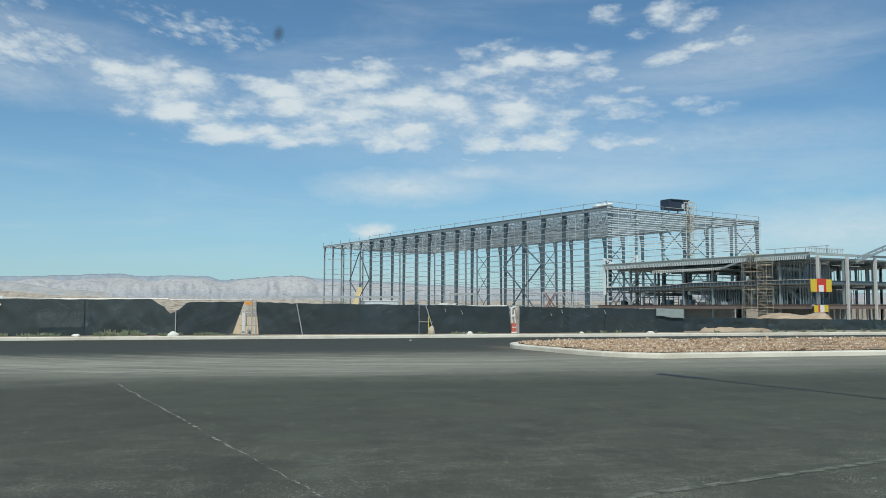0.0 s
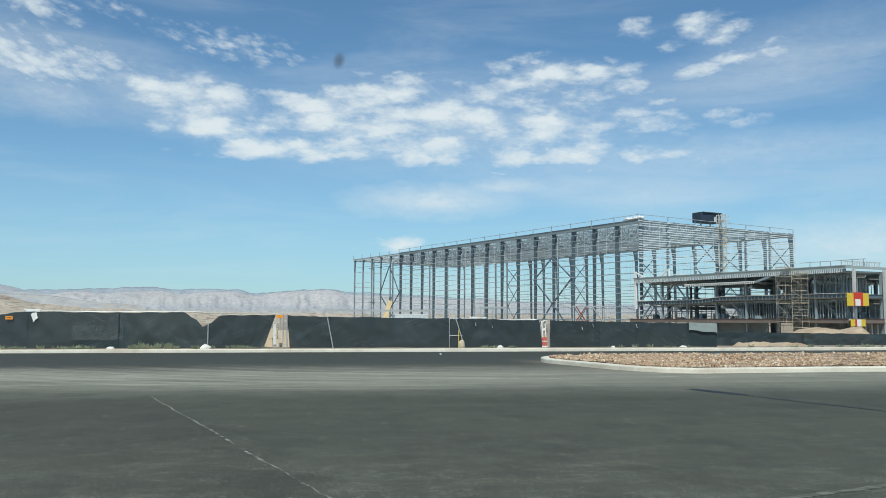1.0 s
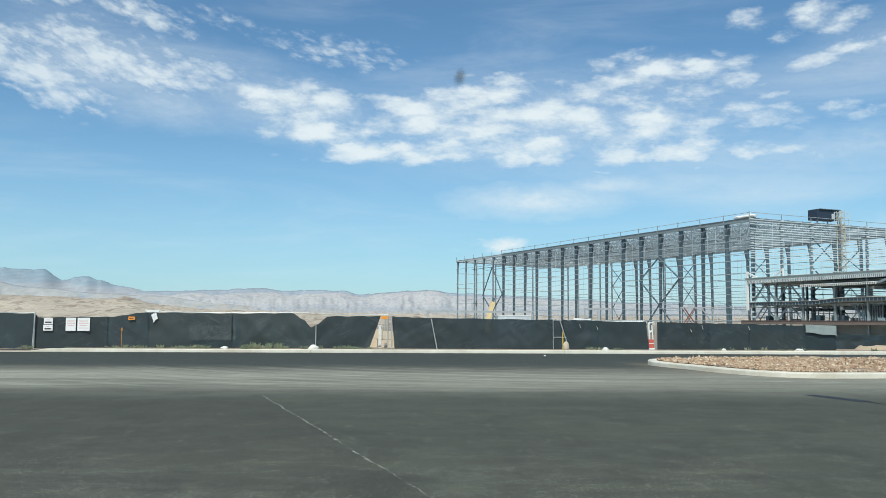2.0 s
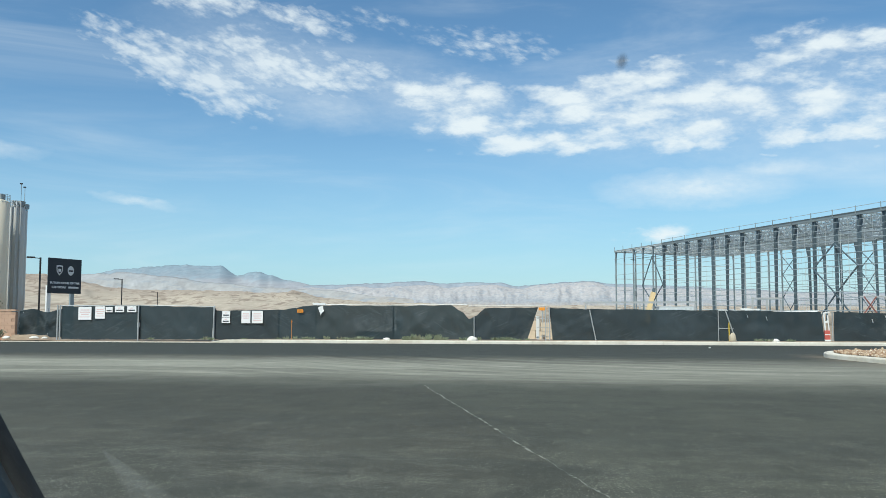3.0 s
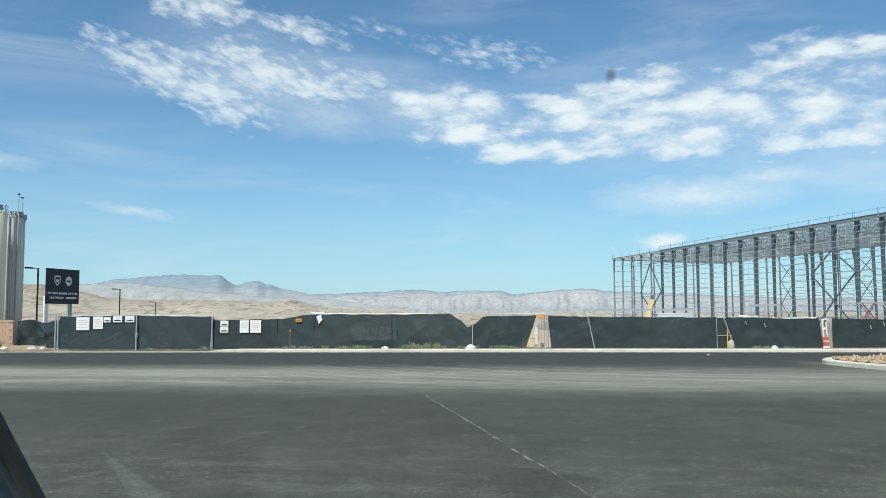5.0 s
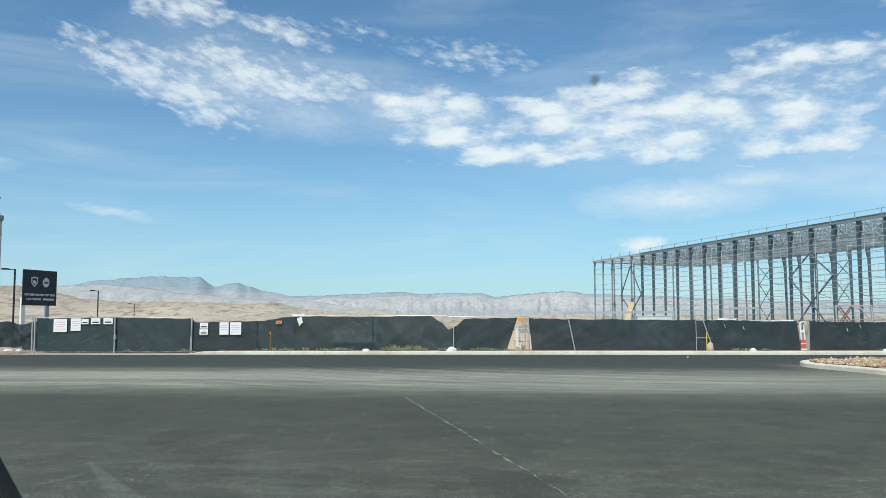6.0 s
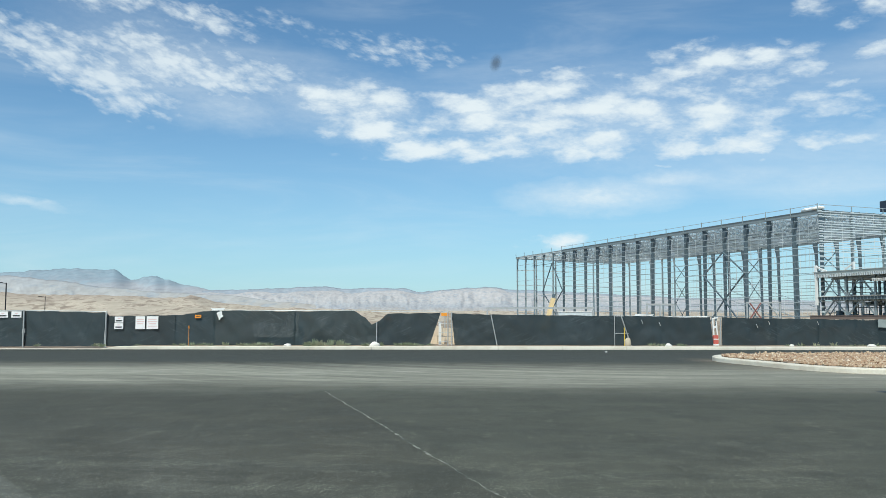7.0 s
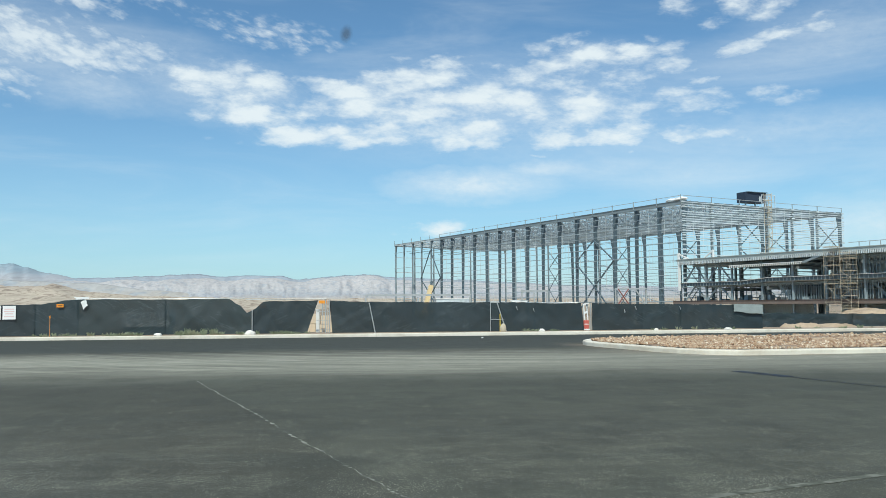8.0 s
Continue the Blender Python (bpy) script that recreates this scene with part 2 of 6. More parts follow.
    stone = dot * (cluster.step(0.44, 0.62) * 0.80 + 0.10) * (coarse.step(0.35, 0.6) * 0.7 + 0.3) * yy.step(6.5, 13.0, 1.0, 0.12)
    col = mix_rgb(t, stone, col, (0.40, 0.40, 0.31))
    chips = noise_node(t, co.outputs["Object"], 70.0, 2.0, 0.6)
    col = mix_rgb(t, chips.step(0.56, 0.68) * (cluster.step(0.38, 0.60) * 0.85 + 0.12) * yy.step(6.5, 13.0, 1.0, 0.10), col, (0.36, 0.355, 0.275))
    # loose stones worn out of the surface, in drifts along the lanes
    for size, seed, amount, ends in ((46.0, 3.0, 0.75, (7.0, 12.0)), (27.0, 8.0, 0.40, (8.0, 15.0))):
        loose = t.nodes.new("ShaderNodeTexVoronoi")
        loose.inputs["Scale"].default_value = size
        t.links.new(combine(t, x, y * 0.55, seed), loose.inputs["Vector"])
        which = t.nodes.new("ShaderNodeSeparateColor")
        t.links.new(loose.outputs["Color"], which.inputs[0])
        fleck = Sock(t, loose.outputs["Distance"]).step(0.16, 0.30, 1.0, 0.0) * Sock(t, which.outputs[1]).step(0.66, 0.78)
        drift = noise_node(t, combine(t, x * 0.30, yy * 0.9, seed + 30.0), 1.0, 6.0, 0.68).step(0.40, 0.58) * x.step(0.5, 5.0, 1.0, 0.45)
        col = mix_rgb(t, fleck * drift * amount * yy.step(*ends, 1.0, 0.08), col, (0.42, 0.41, 0.31))
    pit = grain.step(0.34, 0.46, 1.0, 0.0)
    mottle = noise_node(t, combine(t, x * 1.1, y * 0.8, 44.0), 1.0, 8.0, 0.74)
    col = mix_rgb(t, mottle.step(0.46, 0.62) * (band * -0.34 + 0.42), col, (0.038, 0.039, 0.028))
    rub = noise_node(t, combine(t, x * 3.2, y * 1.3, 51.0), 1.0, 7.0, 0.75)
    col = mix_rgb(t, rub.step(0.55, 0.66) * yy.step(12.0, 19.0, 0.34, 0.10), col, (0.165, 0.160, 0.118))
    col = mix_rgb(t, pit * 0.35, col, (0.030, 0.031, 0.029))
    t.links.new(col, b.inputs["Base Color"])
    b.inputs["Roughness"].default_value, b.inputs["Specular IOR Level"].default_value = 0.82, 0.35
    bn = t.nodes.new("ShaderNodeBump")
    bn.inputs["Strength"].default_value, bn.inputs["Distance"].default_value = 0.55, 0.012
    t.links.new((grain + coarse * 0.7).out, bn.inputs["Height"])
    t.links.new(bn.outputs[0], b.inputs["Normal"])
    return m


def screen_material(name, color, thin=0.03):
    """Woven windscreen cloth: dark, with pulled creases, and a little see-through."""
    m = material(name, color, 0.52, 0.0, 0.16, 0.9, 30.0, 0.3, second=tuple(c * 1.25 for c in color), mix=(0.40, 0.75), object_vary=0.30, spec=0.5, stretch=(1, 1, 0.6))
    t = m.node_tree
    out, b = t.nodes["Material Output"], t.nodes["Principled BSDF"]
    co, sp = t.nodes.new("ShaderNodeTexCoord"), t.nodes.new("ShaderNodeSeparateXYZ")
    t.links.new(co.outputs["Object"], sp.inputs[0])
    x, z = Sock(t, sp.outputs[0]), Sock(t, sp.outputs[2])
    # creases fan from the ties in both slants; their lit ridges are painted paler
    pulls = None
    for slant, seed in ((0.55, 0.0), (-0.45, 9.0)):
        n = noise_node(t, combine(t, (x - z * slant * 3.0) * 0.35, (z + x * slant) * 3.4, seed), 1.0, 3.0, 0.55, 0.3) - 0.5
        ridge = n.op("ABSOLUTE").step(0.0, 0.028, 1.0, 0.0) * noise_node(t, combine(t, x * 0.45, z * 0.8, seed + 4.0), 1.0, 2.0).step(0.50, 0.66)
        pulls = ridge if pulls is None else pulls.max(ridge)
    old = b.inputs["Base Color"].links[0].from_socket
    t.links.new(mix_rgb(t, pulls * 0.65, old, (0.060, 0.078, 0.082)), b.inputs["Base Color"])
    tr, mx = t.nodes.new("ShaderNodeBsdfTransparent"), t.nodes.new("ShaderNodeMixShader")
    mx.inputs[0].default_value = thin
    t.links.new(b.outputs[0], mx.inputs[1])
    t.links.new(tr.outputs[0], mx.inputs[2])
    t.links.new(mx.outputs[0], out.inputs[0])
    return m


def strata_material(name, bands, wander, streak, patchy, dark):
    """Far bare rock: (height, colour) from the fans at the foot to the caprock, the far ranges' haze included, broken
    by streaks and by patches of the dark colour.
    """
    m = bpy.data.materials.new(name)
    m.use_nodes = True
    t = m.node_tree
    b = t.nodes["Principled BSDF"]
    b.inputs["Roughness"].default_value, b.inputs["Specular IOR Level"].default_value = 0.95, 0.0
    co, sp = t.nodes.new("ShaderNodeTexCoord"), t.nodes.new("ShaderNodeSeparateXYZ")
    t.links.new(co.outputs["Object"], sp.inputs[0])
    x, y, z = (Sock(t, sp.outputs[i]) for i in range(3))
    drift = noise_node(t, combine(t, x * 0.0032, y * 0.0012, z * 0.008), 1.0, 6.0, 0.62) - 0.5
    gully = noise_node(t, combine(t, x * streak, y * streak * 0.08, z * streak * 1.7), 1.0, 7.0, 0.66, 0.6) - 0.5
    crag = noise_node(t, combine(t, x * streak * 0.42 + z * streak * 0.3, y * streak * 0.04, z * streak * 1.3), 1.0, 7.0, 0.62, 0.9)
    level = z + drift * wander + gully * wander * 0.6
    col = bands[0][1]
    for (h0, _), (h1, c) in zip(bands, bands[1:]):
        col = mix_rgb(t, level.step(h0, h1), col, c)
    # on cliffs and hills these dark patches paint shade into the rock
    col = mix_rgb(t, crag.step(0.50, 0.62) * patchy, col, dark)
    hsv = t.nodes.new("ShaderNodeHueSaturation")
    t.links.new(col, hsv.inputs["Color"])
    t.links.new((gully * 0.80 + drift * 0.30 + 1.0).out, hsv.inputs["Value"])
    t.links.new(hsv.outputs[0], b.inputs["Base Color"])
    return m


ASPHALT = asphalt_material()
CONCRETE = material("kerb_concrete", (0.72, 0.67, 0.56), 0.85, vary=0.25, scale=0.8, fine=25.0, bump=0.3, second=(0.56, 0.495, 0.39), mix=(0.46, 0.70))
DIRT = material("desert_soil", (0.30, 0.225, 0.155), 0.95, vary=0.3, scale=0.15, fine=4.0, bump=0.4, second=(0.38, 0.31, 0.23), bump_dist=0.05)
GRAVEL_BED = material("gravel_bed", (0.27, 0.19, 0.125), 0.95, vary=0.4, scale=1.5, fine=18.0, bump=0.6, second=(0.36, 0.28, 0.20), bump_dist=0.03)
SAND = material("sand_pile", (0.45, 0.345, 0.24), 0.95, vary=0.35, scale=0.8, fine=8.0, bump=0.8, second=(0.34, 0.25, 0.165), bump_dist=0.05)
PALE_SAND = material("pale_cast_block", (0.68, 0.56, 0.41), 0.9, vary=0.2, scale=1.5, fine=12.0, bump=0.3)
SCREEN = screen_material("windscreen_cloth", (0.0165, 0.0290, 0.0335))
SCREEN_THIN = screen_material("thin_windscreen_cloth", (0.018, 0.032, 0.035), 0.05)
GALV = material("galvanised_pipe", (0.46, 0.47, 0.46), 0.45, 0.35, 0.2, 2.0, 30.0, 0.05)
STEEL_DARK = material("primed_steel", (0.115, 0.158, 0.182), 0.6, 0.1, 0.25, 0.4, 6.0, 0.05, object_vary=0.3)
STEEL_MID = material("grey_steel", (0.27, 0.32, 0.335), 0.55, 0.2, 0.25, 0.4, 6.0, 0.05, object_vary=0.3)
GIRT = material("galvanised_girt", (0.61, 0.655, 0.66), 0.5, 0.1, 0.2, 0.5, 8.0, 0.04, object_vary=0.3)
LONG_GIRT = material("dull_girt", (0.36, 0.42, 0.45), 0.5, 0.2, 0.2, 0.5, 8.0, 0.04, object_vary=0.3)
DECK = material("galvanised_deck", (0.43, 0.475, 0.455), 0.5, 0.3, 0.25, 0.3, 6.0, 0.05)
SLAB = material("raw_concrete", (0.52, 0.51, 0.48), 0.85, 0.0, 0.25, 0.4, 6.0, 0.2)
DARK_BOX = material("dark_panel", (0.03, 0.045, 0.07), 0.6, 0.0, 0.2, 0.5, 8.0, 0.1)
INTERIOR = material("bare_partition", (0.56, 0.60, 0.61), 0.8, 0.0, 0.4, 0.5, 4.0, 0.1, object_vary=0.6)
SCAFFOLD = material("tan_scaffold", (0.48, 0.415, 0.315), 0.6, 0.0, 0.25, 1.0, 10.0, 0.05, object_vary=0.3)
RUST = material("red_oxide_beam", (0.20, 0.155, 0.13), 0.7, 0.1, 0.3, 0.5, 8.0, 0.1)
WHITE = material("white_sheet", (0.78, 0.78, 0.75), 0.6, 0.0, 0.1, 2.0, 20.0, 0.1)
RED = material("red_paint", (0.55, 0.05, 0.03), 0.45, 0.0, 0.2, 2.0, 20.0, 0.05)
YELLOW = material("yellow_paint", (0.70, 0.50, 0.05), 0.5, 0.0, 0.2, 2.0, 20.0, 0.05)
RED_DULL2 = material("faded_red_plastic", (0.55, 0.12, 0.09), 0.6, 0.0, 0.25, 3.0, 20.0, 0.05)
RED_DULL = material("dull_red_paint", (0.27, 0.115, 0.095), 0.6, 0.0, 0.25, 1.0, 10.0, 0.05)
ORANGE = material("orange_plastic", (0.80, 0.30, 0.03), 0.5, 0.0, 0.15, 3.0, 20.0, 0.05)
PALE_YELLOW = material("boom_yellow", (0.78, 0.60, 0.33), 0.5, 0.0, 0.15, 1.0, 10.0, 0.05)
SILO = material("cream_silo", (0.78, 0.70, 0.545), 0.5, 0.0, 0.12, 0.25, 3.0, 0.05, second=(0.64, 0.56, 0.43), mix=(0.5, 0.9), stretch=(1, 1, 0.15))
SILO_GREY = material("grey_silo", (0.50, 0.50, 0.47), 0.5, 0.2, 0.2, 0.4, 5.0, 0.05, stretch=(1, 1, 0.2))
BOARD = material("sign_board_slate", (0.018, 0.026, 0.036), 0.5, 0.0, 0.15, 1.0, 10.0, 0.03)
SILVER = material("silver_print", (0.62, 0.65, 0.66), 0.5, 0.0, 0.1, 4.0, 30.0, 0.0)
BLACK = material("black_metal", (0.02, 0.02, 0.022), 0.5, 0.2, 0.15, 3.0, 20.0, 0.03)
WALL_TAN = material("terracotta_block", (0.52, 0.34, 0.235), 0.9, 0.0, 0.15, 0.8, 12.0, 0.3, object_vary=0.10)
MORTAR = material("wall_mortar", (0.43, 0.28, 0.195), 0.95, 0.0, 0.2, 2.0, 20.0, 0.2)
LEAF = material("dry_leaf", (0.17, 0.205, 0.125), 0.8, 0.0, 0.4, 3.0, 30.0, 0.0, second=(0.28, 0.28, 0.18))
SAGE = material("sage_leaf", (0.20, 0.225, 0.15), 0.8, 0.0, 0.4, 3.0, 30.0, 0.0, second=(0.30, 0.30, 0.20))
REDLEAF = material("seed_stalk", (0.24, 0.135, 0.085), 0.85, 0.0, 0.4, 3.0, 30.0, 0.0)
PAPER = material("white_paper_sign", (0.80, 0.79, 0.77), 0.6, 0.0, 0.05, 3.0, 30.0, 0.0)
PRINT_RED = material("red_print", (0.72, 0.52, 0.50), 0.6, 0.0, 0.1, 5.0, 30.0, 0.0)
PRINT_BLACK = material("black_print", (0.05, 0.05, 0.05), 0.6, 0.0, 0.1, 5.0, 30.0, 0.0)
WOOD = material("lath_wood", (0.45, 0.22, 0.07), 0.8, 0.0, 0.2, 3.0, 30.0, 0.1)
BAG = material("canvas_bag", (0.50, 0.43, 0.32), 0.9, 0.0, 0.2, 4.0, 30.0, 0.2)
ROCK = material("white_rock", (0.72, 0.69, 0.62), 0.9, 0.0, 0.15, 4.0, 20.0, 0.3)
# the haze before the far ranges is put into these pale blue-grey colours
MTN_BLUE = strata_material("hazed_blue_rock", [(70, (0.44, 0.405, 0.375)), (150, (0.37, 0.38, 0.395)), (195, (0.268, 0.328, 0.365)), (240, (0.252, 0.318, 0.358))], 130, 0.028, 0.30, (0.33, 0.355, 0.38))
MTN_RIDGE = strata_material("hazed_grey_ridge", [(40, (0.36, 0.365, 0.38)), (100, (0.335, 0.36, 0.385)), (150, (0.30, 0.335, 0.37))], 60, 0.030, 0.35, (0.37, 0.37, 0.38))
MTN_PALE = strata_material("hazed_pale_cliffs", [(22, (0.43, 0.395, 0.360)), (48, (0.375, 0.380, 0.390)), (70, (0.435, 0.418, 0.408)), (118, (0.455, 0.432, 0.418))], 60, 0.085, 0.75, (0.335, 0.360, 0.385))
FOOTHILL = strata_material("hazed_foothills", [(40, (0.43, 0.40, 0.36)), (90, (0.405, 0.395, 0.375)), (160, (0.375, 0.38, 0.38))], 90, 0.030, 0.65, (0.315, 0.35, 0.375))
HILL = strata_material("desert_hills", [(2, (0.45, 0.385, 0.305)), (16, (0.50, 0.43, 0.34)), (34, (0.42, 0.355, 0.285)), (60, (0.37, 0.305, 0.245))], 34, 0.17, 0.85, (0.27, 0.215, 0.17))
TRIM = material("car_trim_grey", (0.052, 0.070, 0.082), 0.6, 0.0, 0.1, 8.0, 80.0, 0.1)
SEAL = material("black_rubber", (0.005, 0.006, 0.007), 0.95, 0.0, 0.1, 8.0, 60.0, 0.05)


# ---- mesh helpers ----
def part(name, bm, mat, parent=None, label="", smooth=False):
    """Links a bmesh as one mesh object, under a thing or a part."""
    me = bpy.data.meshes.new(name)
    if smooth:
        for f in bm.faces:
            f.smooth = True
    bm.to_mesh(me)
    bm.free()
    me.materials.append(mat)
    ob = new(name, me)
    ob.parent = parent
    if label:
        ob["label"] = label
    return ob


def thing(name, m, label, category, group="", kind=""):
    ob = new(name)
    ob.matrix_world = m
    ob.empty_display_size = 0.3
    return tagged(ob, label, category, group, kind)


def raw(name, verts, faces, mat, parent=None, label="", smooth=False):
    me = bpy.data.meshes.new(name)
    me.from_pydata(verts, [], faces)
    me.update()
    if smooth:
        me.shade_smooth()
    me.materials.append(mat)
    ob = new(name, me)
    ob.parent = parent
    if label:
        ob["label"] = label
    return ob


def box(bm, lo, hi):
    (x0, y0, z0), (x1, y1, z1) = lo, hi
    v = [bm.verts.new(p) for p in ((x0, y0, z0), (x1, y0, z0), (x1, y1, z0), (x0, y1, z0), (x0, y0, z1), (x1, y0, z1), (x1, y1, z1), (x0, y1, z1))]
    for f in ((3, 2, 1, 0), (4, 5, 6, 7), (0, 1, 5, 4), (1, 2, 6, 5), (2, 3, 7, 6), (3, 0, 4, 7)):
        bm.faces.new([v[i] for i in f])
    return bm


def beam(bm, a, b, w, h=None, up=(0, 0, 1)):
    """A bar of w by h from a to b."""
    a, b, h = Vector(a), Vector(b), h or w
    d = (b - a).normalized()
    side = d.cross(Vector(up))
    side = (side if side.length > 1e-3 else Vector((1, 0, 0))).normalized()
    top = side.cross(d)
    q = [bm.verts.new(p + side * (w / 2 * i) + top * (h / 2 * j)) for p in (a, b) for i, j in ((-1, -1), (1, -1), (1, 1), (-1, 1))]
    for f in ((0, 1, 2, 3), (7, 6, 5, 4), (0, 4, 5, 1), (1, 5, 6, 2), (2, 6, 7, 3), (3, 7, 4, 0)):
        bm.faces.new([q[i] for i in f])
    return bm


def ibeam(bm, a, b, w, h, up=(0, 0, 1), t=0.05):
    """A wide-flange section: two flanges and a web."""
    a, b = Vector(a), Vector(b)
    d = (b - a).normalized()
    side = d.cross(Vector(up))
    side = (side if side.length > 1e-3 else Vector((1, 0, 0))).normalized()
    top = side.cross(d)
    for s in (-1, 1):
        off = top * (h / 2 - t / 2) * s
        beam(bm, a + off, b + off, w, t, up)
    beam(bm, a, b, t, h - 2 * t, up)
    return bm


def pipe(bm, a, b, r, n=8, r2=None):
    a, b = Vector(a), Vector(b)
    d = (b - a).normalized()
    s = d.cross(Vector((0, 0, 1)))
    s = (s if s.length > 1e-3 else Vector((1, 0, 0))).normalized()
    t = s.cross(d)
    rings = [[bm.verts.new(p + (s * math.cos(k * math.tau / n) + t * math.sin(k * math.tau / n)) * q) for k in range(n)] for p, q in ((a, r), (b, r if r2 is None else r2))]
    for k in range(n):
        bm.faces.new((rings[0][k], rings[0][k - 1], rings[1][k - 1], rings[1][k]))
    bm.faces.new(rings[0]), bm.faces.new(rings[1][::-1])
    return bm


def lathe(bm, profile, n=32, centre=(0, 0, 0)):
    """A turned shape from (radius, height) pairs."""
    c = Vector(centre)
    rings = [[bm.verts.new(c + Vector((r * math.cos(k * math.tau / n), r * math.sin(k * math.tau / n), z))) for k in range(n)] for r, z in profile]
    for a, b in zip(rings, rings[1:]):
        for k in range(n):
            bm.faces.new((a[k - 1], a[k], b[k], b[k - 1]))
    bm.faces.new(rings[0][::-1]), bm.faces.new(rings[-1])
    return bm


def lerp_profile(pts, x):
    """Smooth height between (place, value) pairs."""
    if x <= pts[0][0]:
        return pts[0][1]
    for (a, p), (b, q) in zip(pts, pts[1:]):
        if x <= b:
            k = (x - a) / (b - a)
            k = k * k * (3 - 2 * k)
            return p + (q - p) * k
    return pts[-1][1]


# ---- ground and distance ----
def ground_height(x, y):
    far = min(max((y - 46) / 70, 0), 1)
    return -0.02 - 1.6 * far


def build_ground():
    radii = [0.0] + [6 * 1.16 ** k for k in range(46)]
    radii = [r for r in radii if r < 4900] + [4900]
    n = 96
    verts, faces = [], []
    for r in radii:
        for k in range(n):
            x, y = r * math.sin(k * math.tau / n), r * math.cos(k * math.tau / n)
            verts.append((x, y, ground_height(x, y)))
    for i in range(len(radii) - 1):
        for k in range(n):
            a, b = i * n + k, i * n + (k + 1) % n
            faces.append((a, a + n, b + n, b))
    return tagged(raw("ground", verts, faces, DIRT), "tan desert soil of the building site", "ground", kind="structure")


build_ground()


def build_range(name, profile, near, far, mat, label, gully, seed, rugged=1.0, steps=46, cols=800, cliff=0.0):
    """A mountain range: rises from its foot to the ridge line given as (azimuth, elevation) in degrees, carved by gullies.
    cliff: how far the upper part stands up as a wall with scalloped buttresses over a gentle foot."""
    a0, a1 = profile[0][0], profile[-1][0]
    verts, faces = [], []
    for i in range(cols):
        az = a0 + (a1 - a0) * i / (cols - 1)
        ridge = far * math.tan(radians(lerp_profile(profile, az)))
        crest = 0.06 * noise.noise((az * 1.3, seed, 0)) + 0.04 * noise.noise((az * 3.1, seed, 3)) + 0.022 * noise.noise((az * 8.0, seed, 6)) + 0.012 * noise.noise((az * 19.0, seed, 9))
        crest *= max(min(rugged, 1), 0.4)
        scallop = 0.52 + 0.16 * noise.noise((az * 0.7, seed, 12)) + 0.07 * abs(noise.noise((az * 1.9, seed, 15)))
        for j in range(steps + 4):
            s = j / steps
            r = near + (far - near) * s
            x, y = r * math.sin(radians(az)), r * math.cos(radians(az))
            k = min(s, 1.0)
            wall = min(max((k - scallop) / 0.28, 0.0), 1.0)
            up = (1 - cliff) * k ** 1.25 + cliff * (0.42 * k + 0.58 * wall * wall * (3 - 2 * wall))
            if s > 1:
                up = 1 - (s - 1) * 6
            p = Vector((az * gully, s * gully * 3.2, seed))
            carve = (noise.ridged_multi_fractal(p, 0.9, 2.2, 5, 1.0, 2.0) - 1.1) * 0.16 * rugged * ridge * math.sin(k * math.pi) ** 0.8
            verts.append((x, y, 1.5 + ridge * (up + crest * k ** 30) + carve - 4 * (1 - s)))
    w = steps + 4
    for i in range(cols - 1):
        for j in range(w - 1):
            a = i * w + j
            faces.append((a, a + 1, a + w + 1, a + w))
    return tagged(raw(name, verts, faces, mat, smooth=True), label, "mountain", kind="structure")


def build_hills(name, profile, near, far, label, seed, steps=70, cols=900):
    """Low rolling hills: many overlapping rounded backs that climb towards a soft skyline."""
    a0, a1 = profile[0][0], profile[-1][0]
    verts, faces = [], []
    for i in range(cols):
        az = a0 + (a1 - a0) * i / (cols - 1)
        ridge = far * math.tan(radians(lerp_profile(profile, az)))
        for j in range(steps + 1):
            s = j / steps
            r = near + (far - near) * s
            x, y = r * math.sin(radians(az)), r * math.cos(radians(az))
            p = Vector((x / 210, y / 260, seed))
            roll = 0.5 - abs(noise.noise(p)) + 0.42 * noise.noise(p * 2.6) + 0.30 * noise.noise(p * 6.0) + 0.24 * noise.noise(p * 14.0)
            back = 1.0 if s < 0.93 else 1 - (s - 0.93) * 8
            verts.append((x, y, -3.0 + (ridge + 3.0) * (s / 0.93) ** 0.9 * back + roll * (0.26 * ridge + 2.0) * math.sin(s * math.pi) ** 0.6))
    w = steps + 1
    for i in range(cols - 1):
        for j in range(w - 1):
            a = i * w + j
            faces.append((a, a + 1, a + w + 1, a + w))
    return tagged(raw(name, verts, faces, HILL, smooth=True), label, "hills", kind="structure")


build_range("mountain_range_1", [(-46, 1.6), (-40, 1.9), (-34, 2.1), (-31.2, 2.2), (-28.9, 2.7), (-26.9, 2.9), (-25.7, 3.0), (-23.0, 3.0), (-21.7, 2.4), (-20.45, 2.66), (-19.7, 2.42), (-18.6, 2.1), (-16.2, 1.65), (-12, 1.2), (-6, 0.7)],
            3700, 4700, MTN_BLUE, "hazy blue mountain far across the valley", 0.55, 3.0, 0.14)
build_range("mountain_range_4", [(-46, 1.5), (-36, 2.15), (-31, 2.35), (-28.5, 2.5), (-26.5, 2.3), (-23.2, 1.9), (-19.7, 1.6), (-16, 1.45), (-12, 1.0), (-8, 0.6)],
            3300, 3680, FOOTHILL, "pale hazy foothills below the blue mountain", 0.7, 41.0, 0.30, 30)
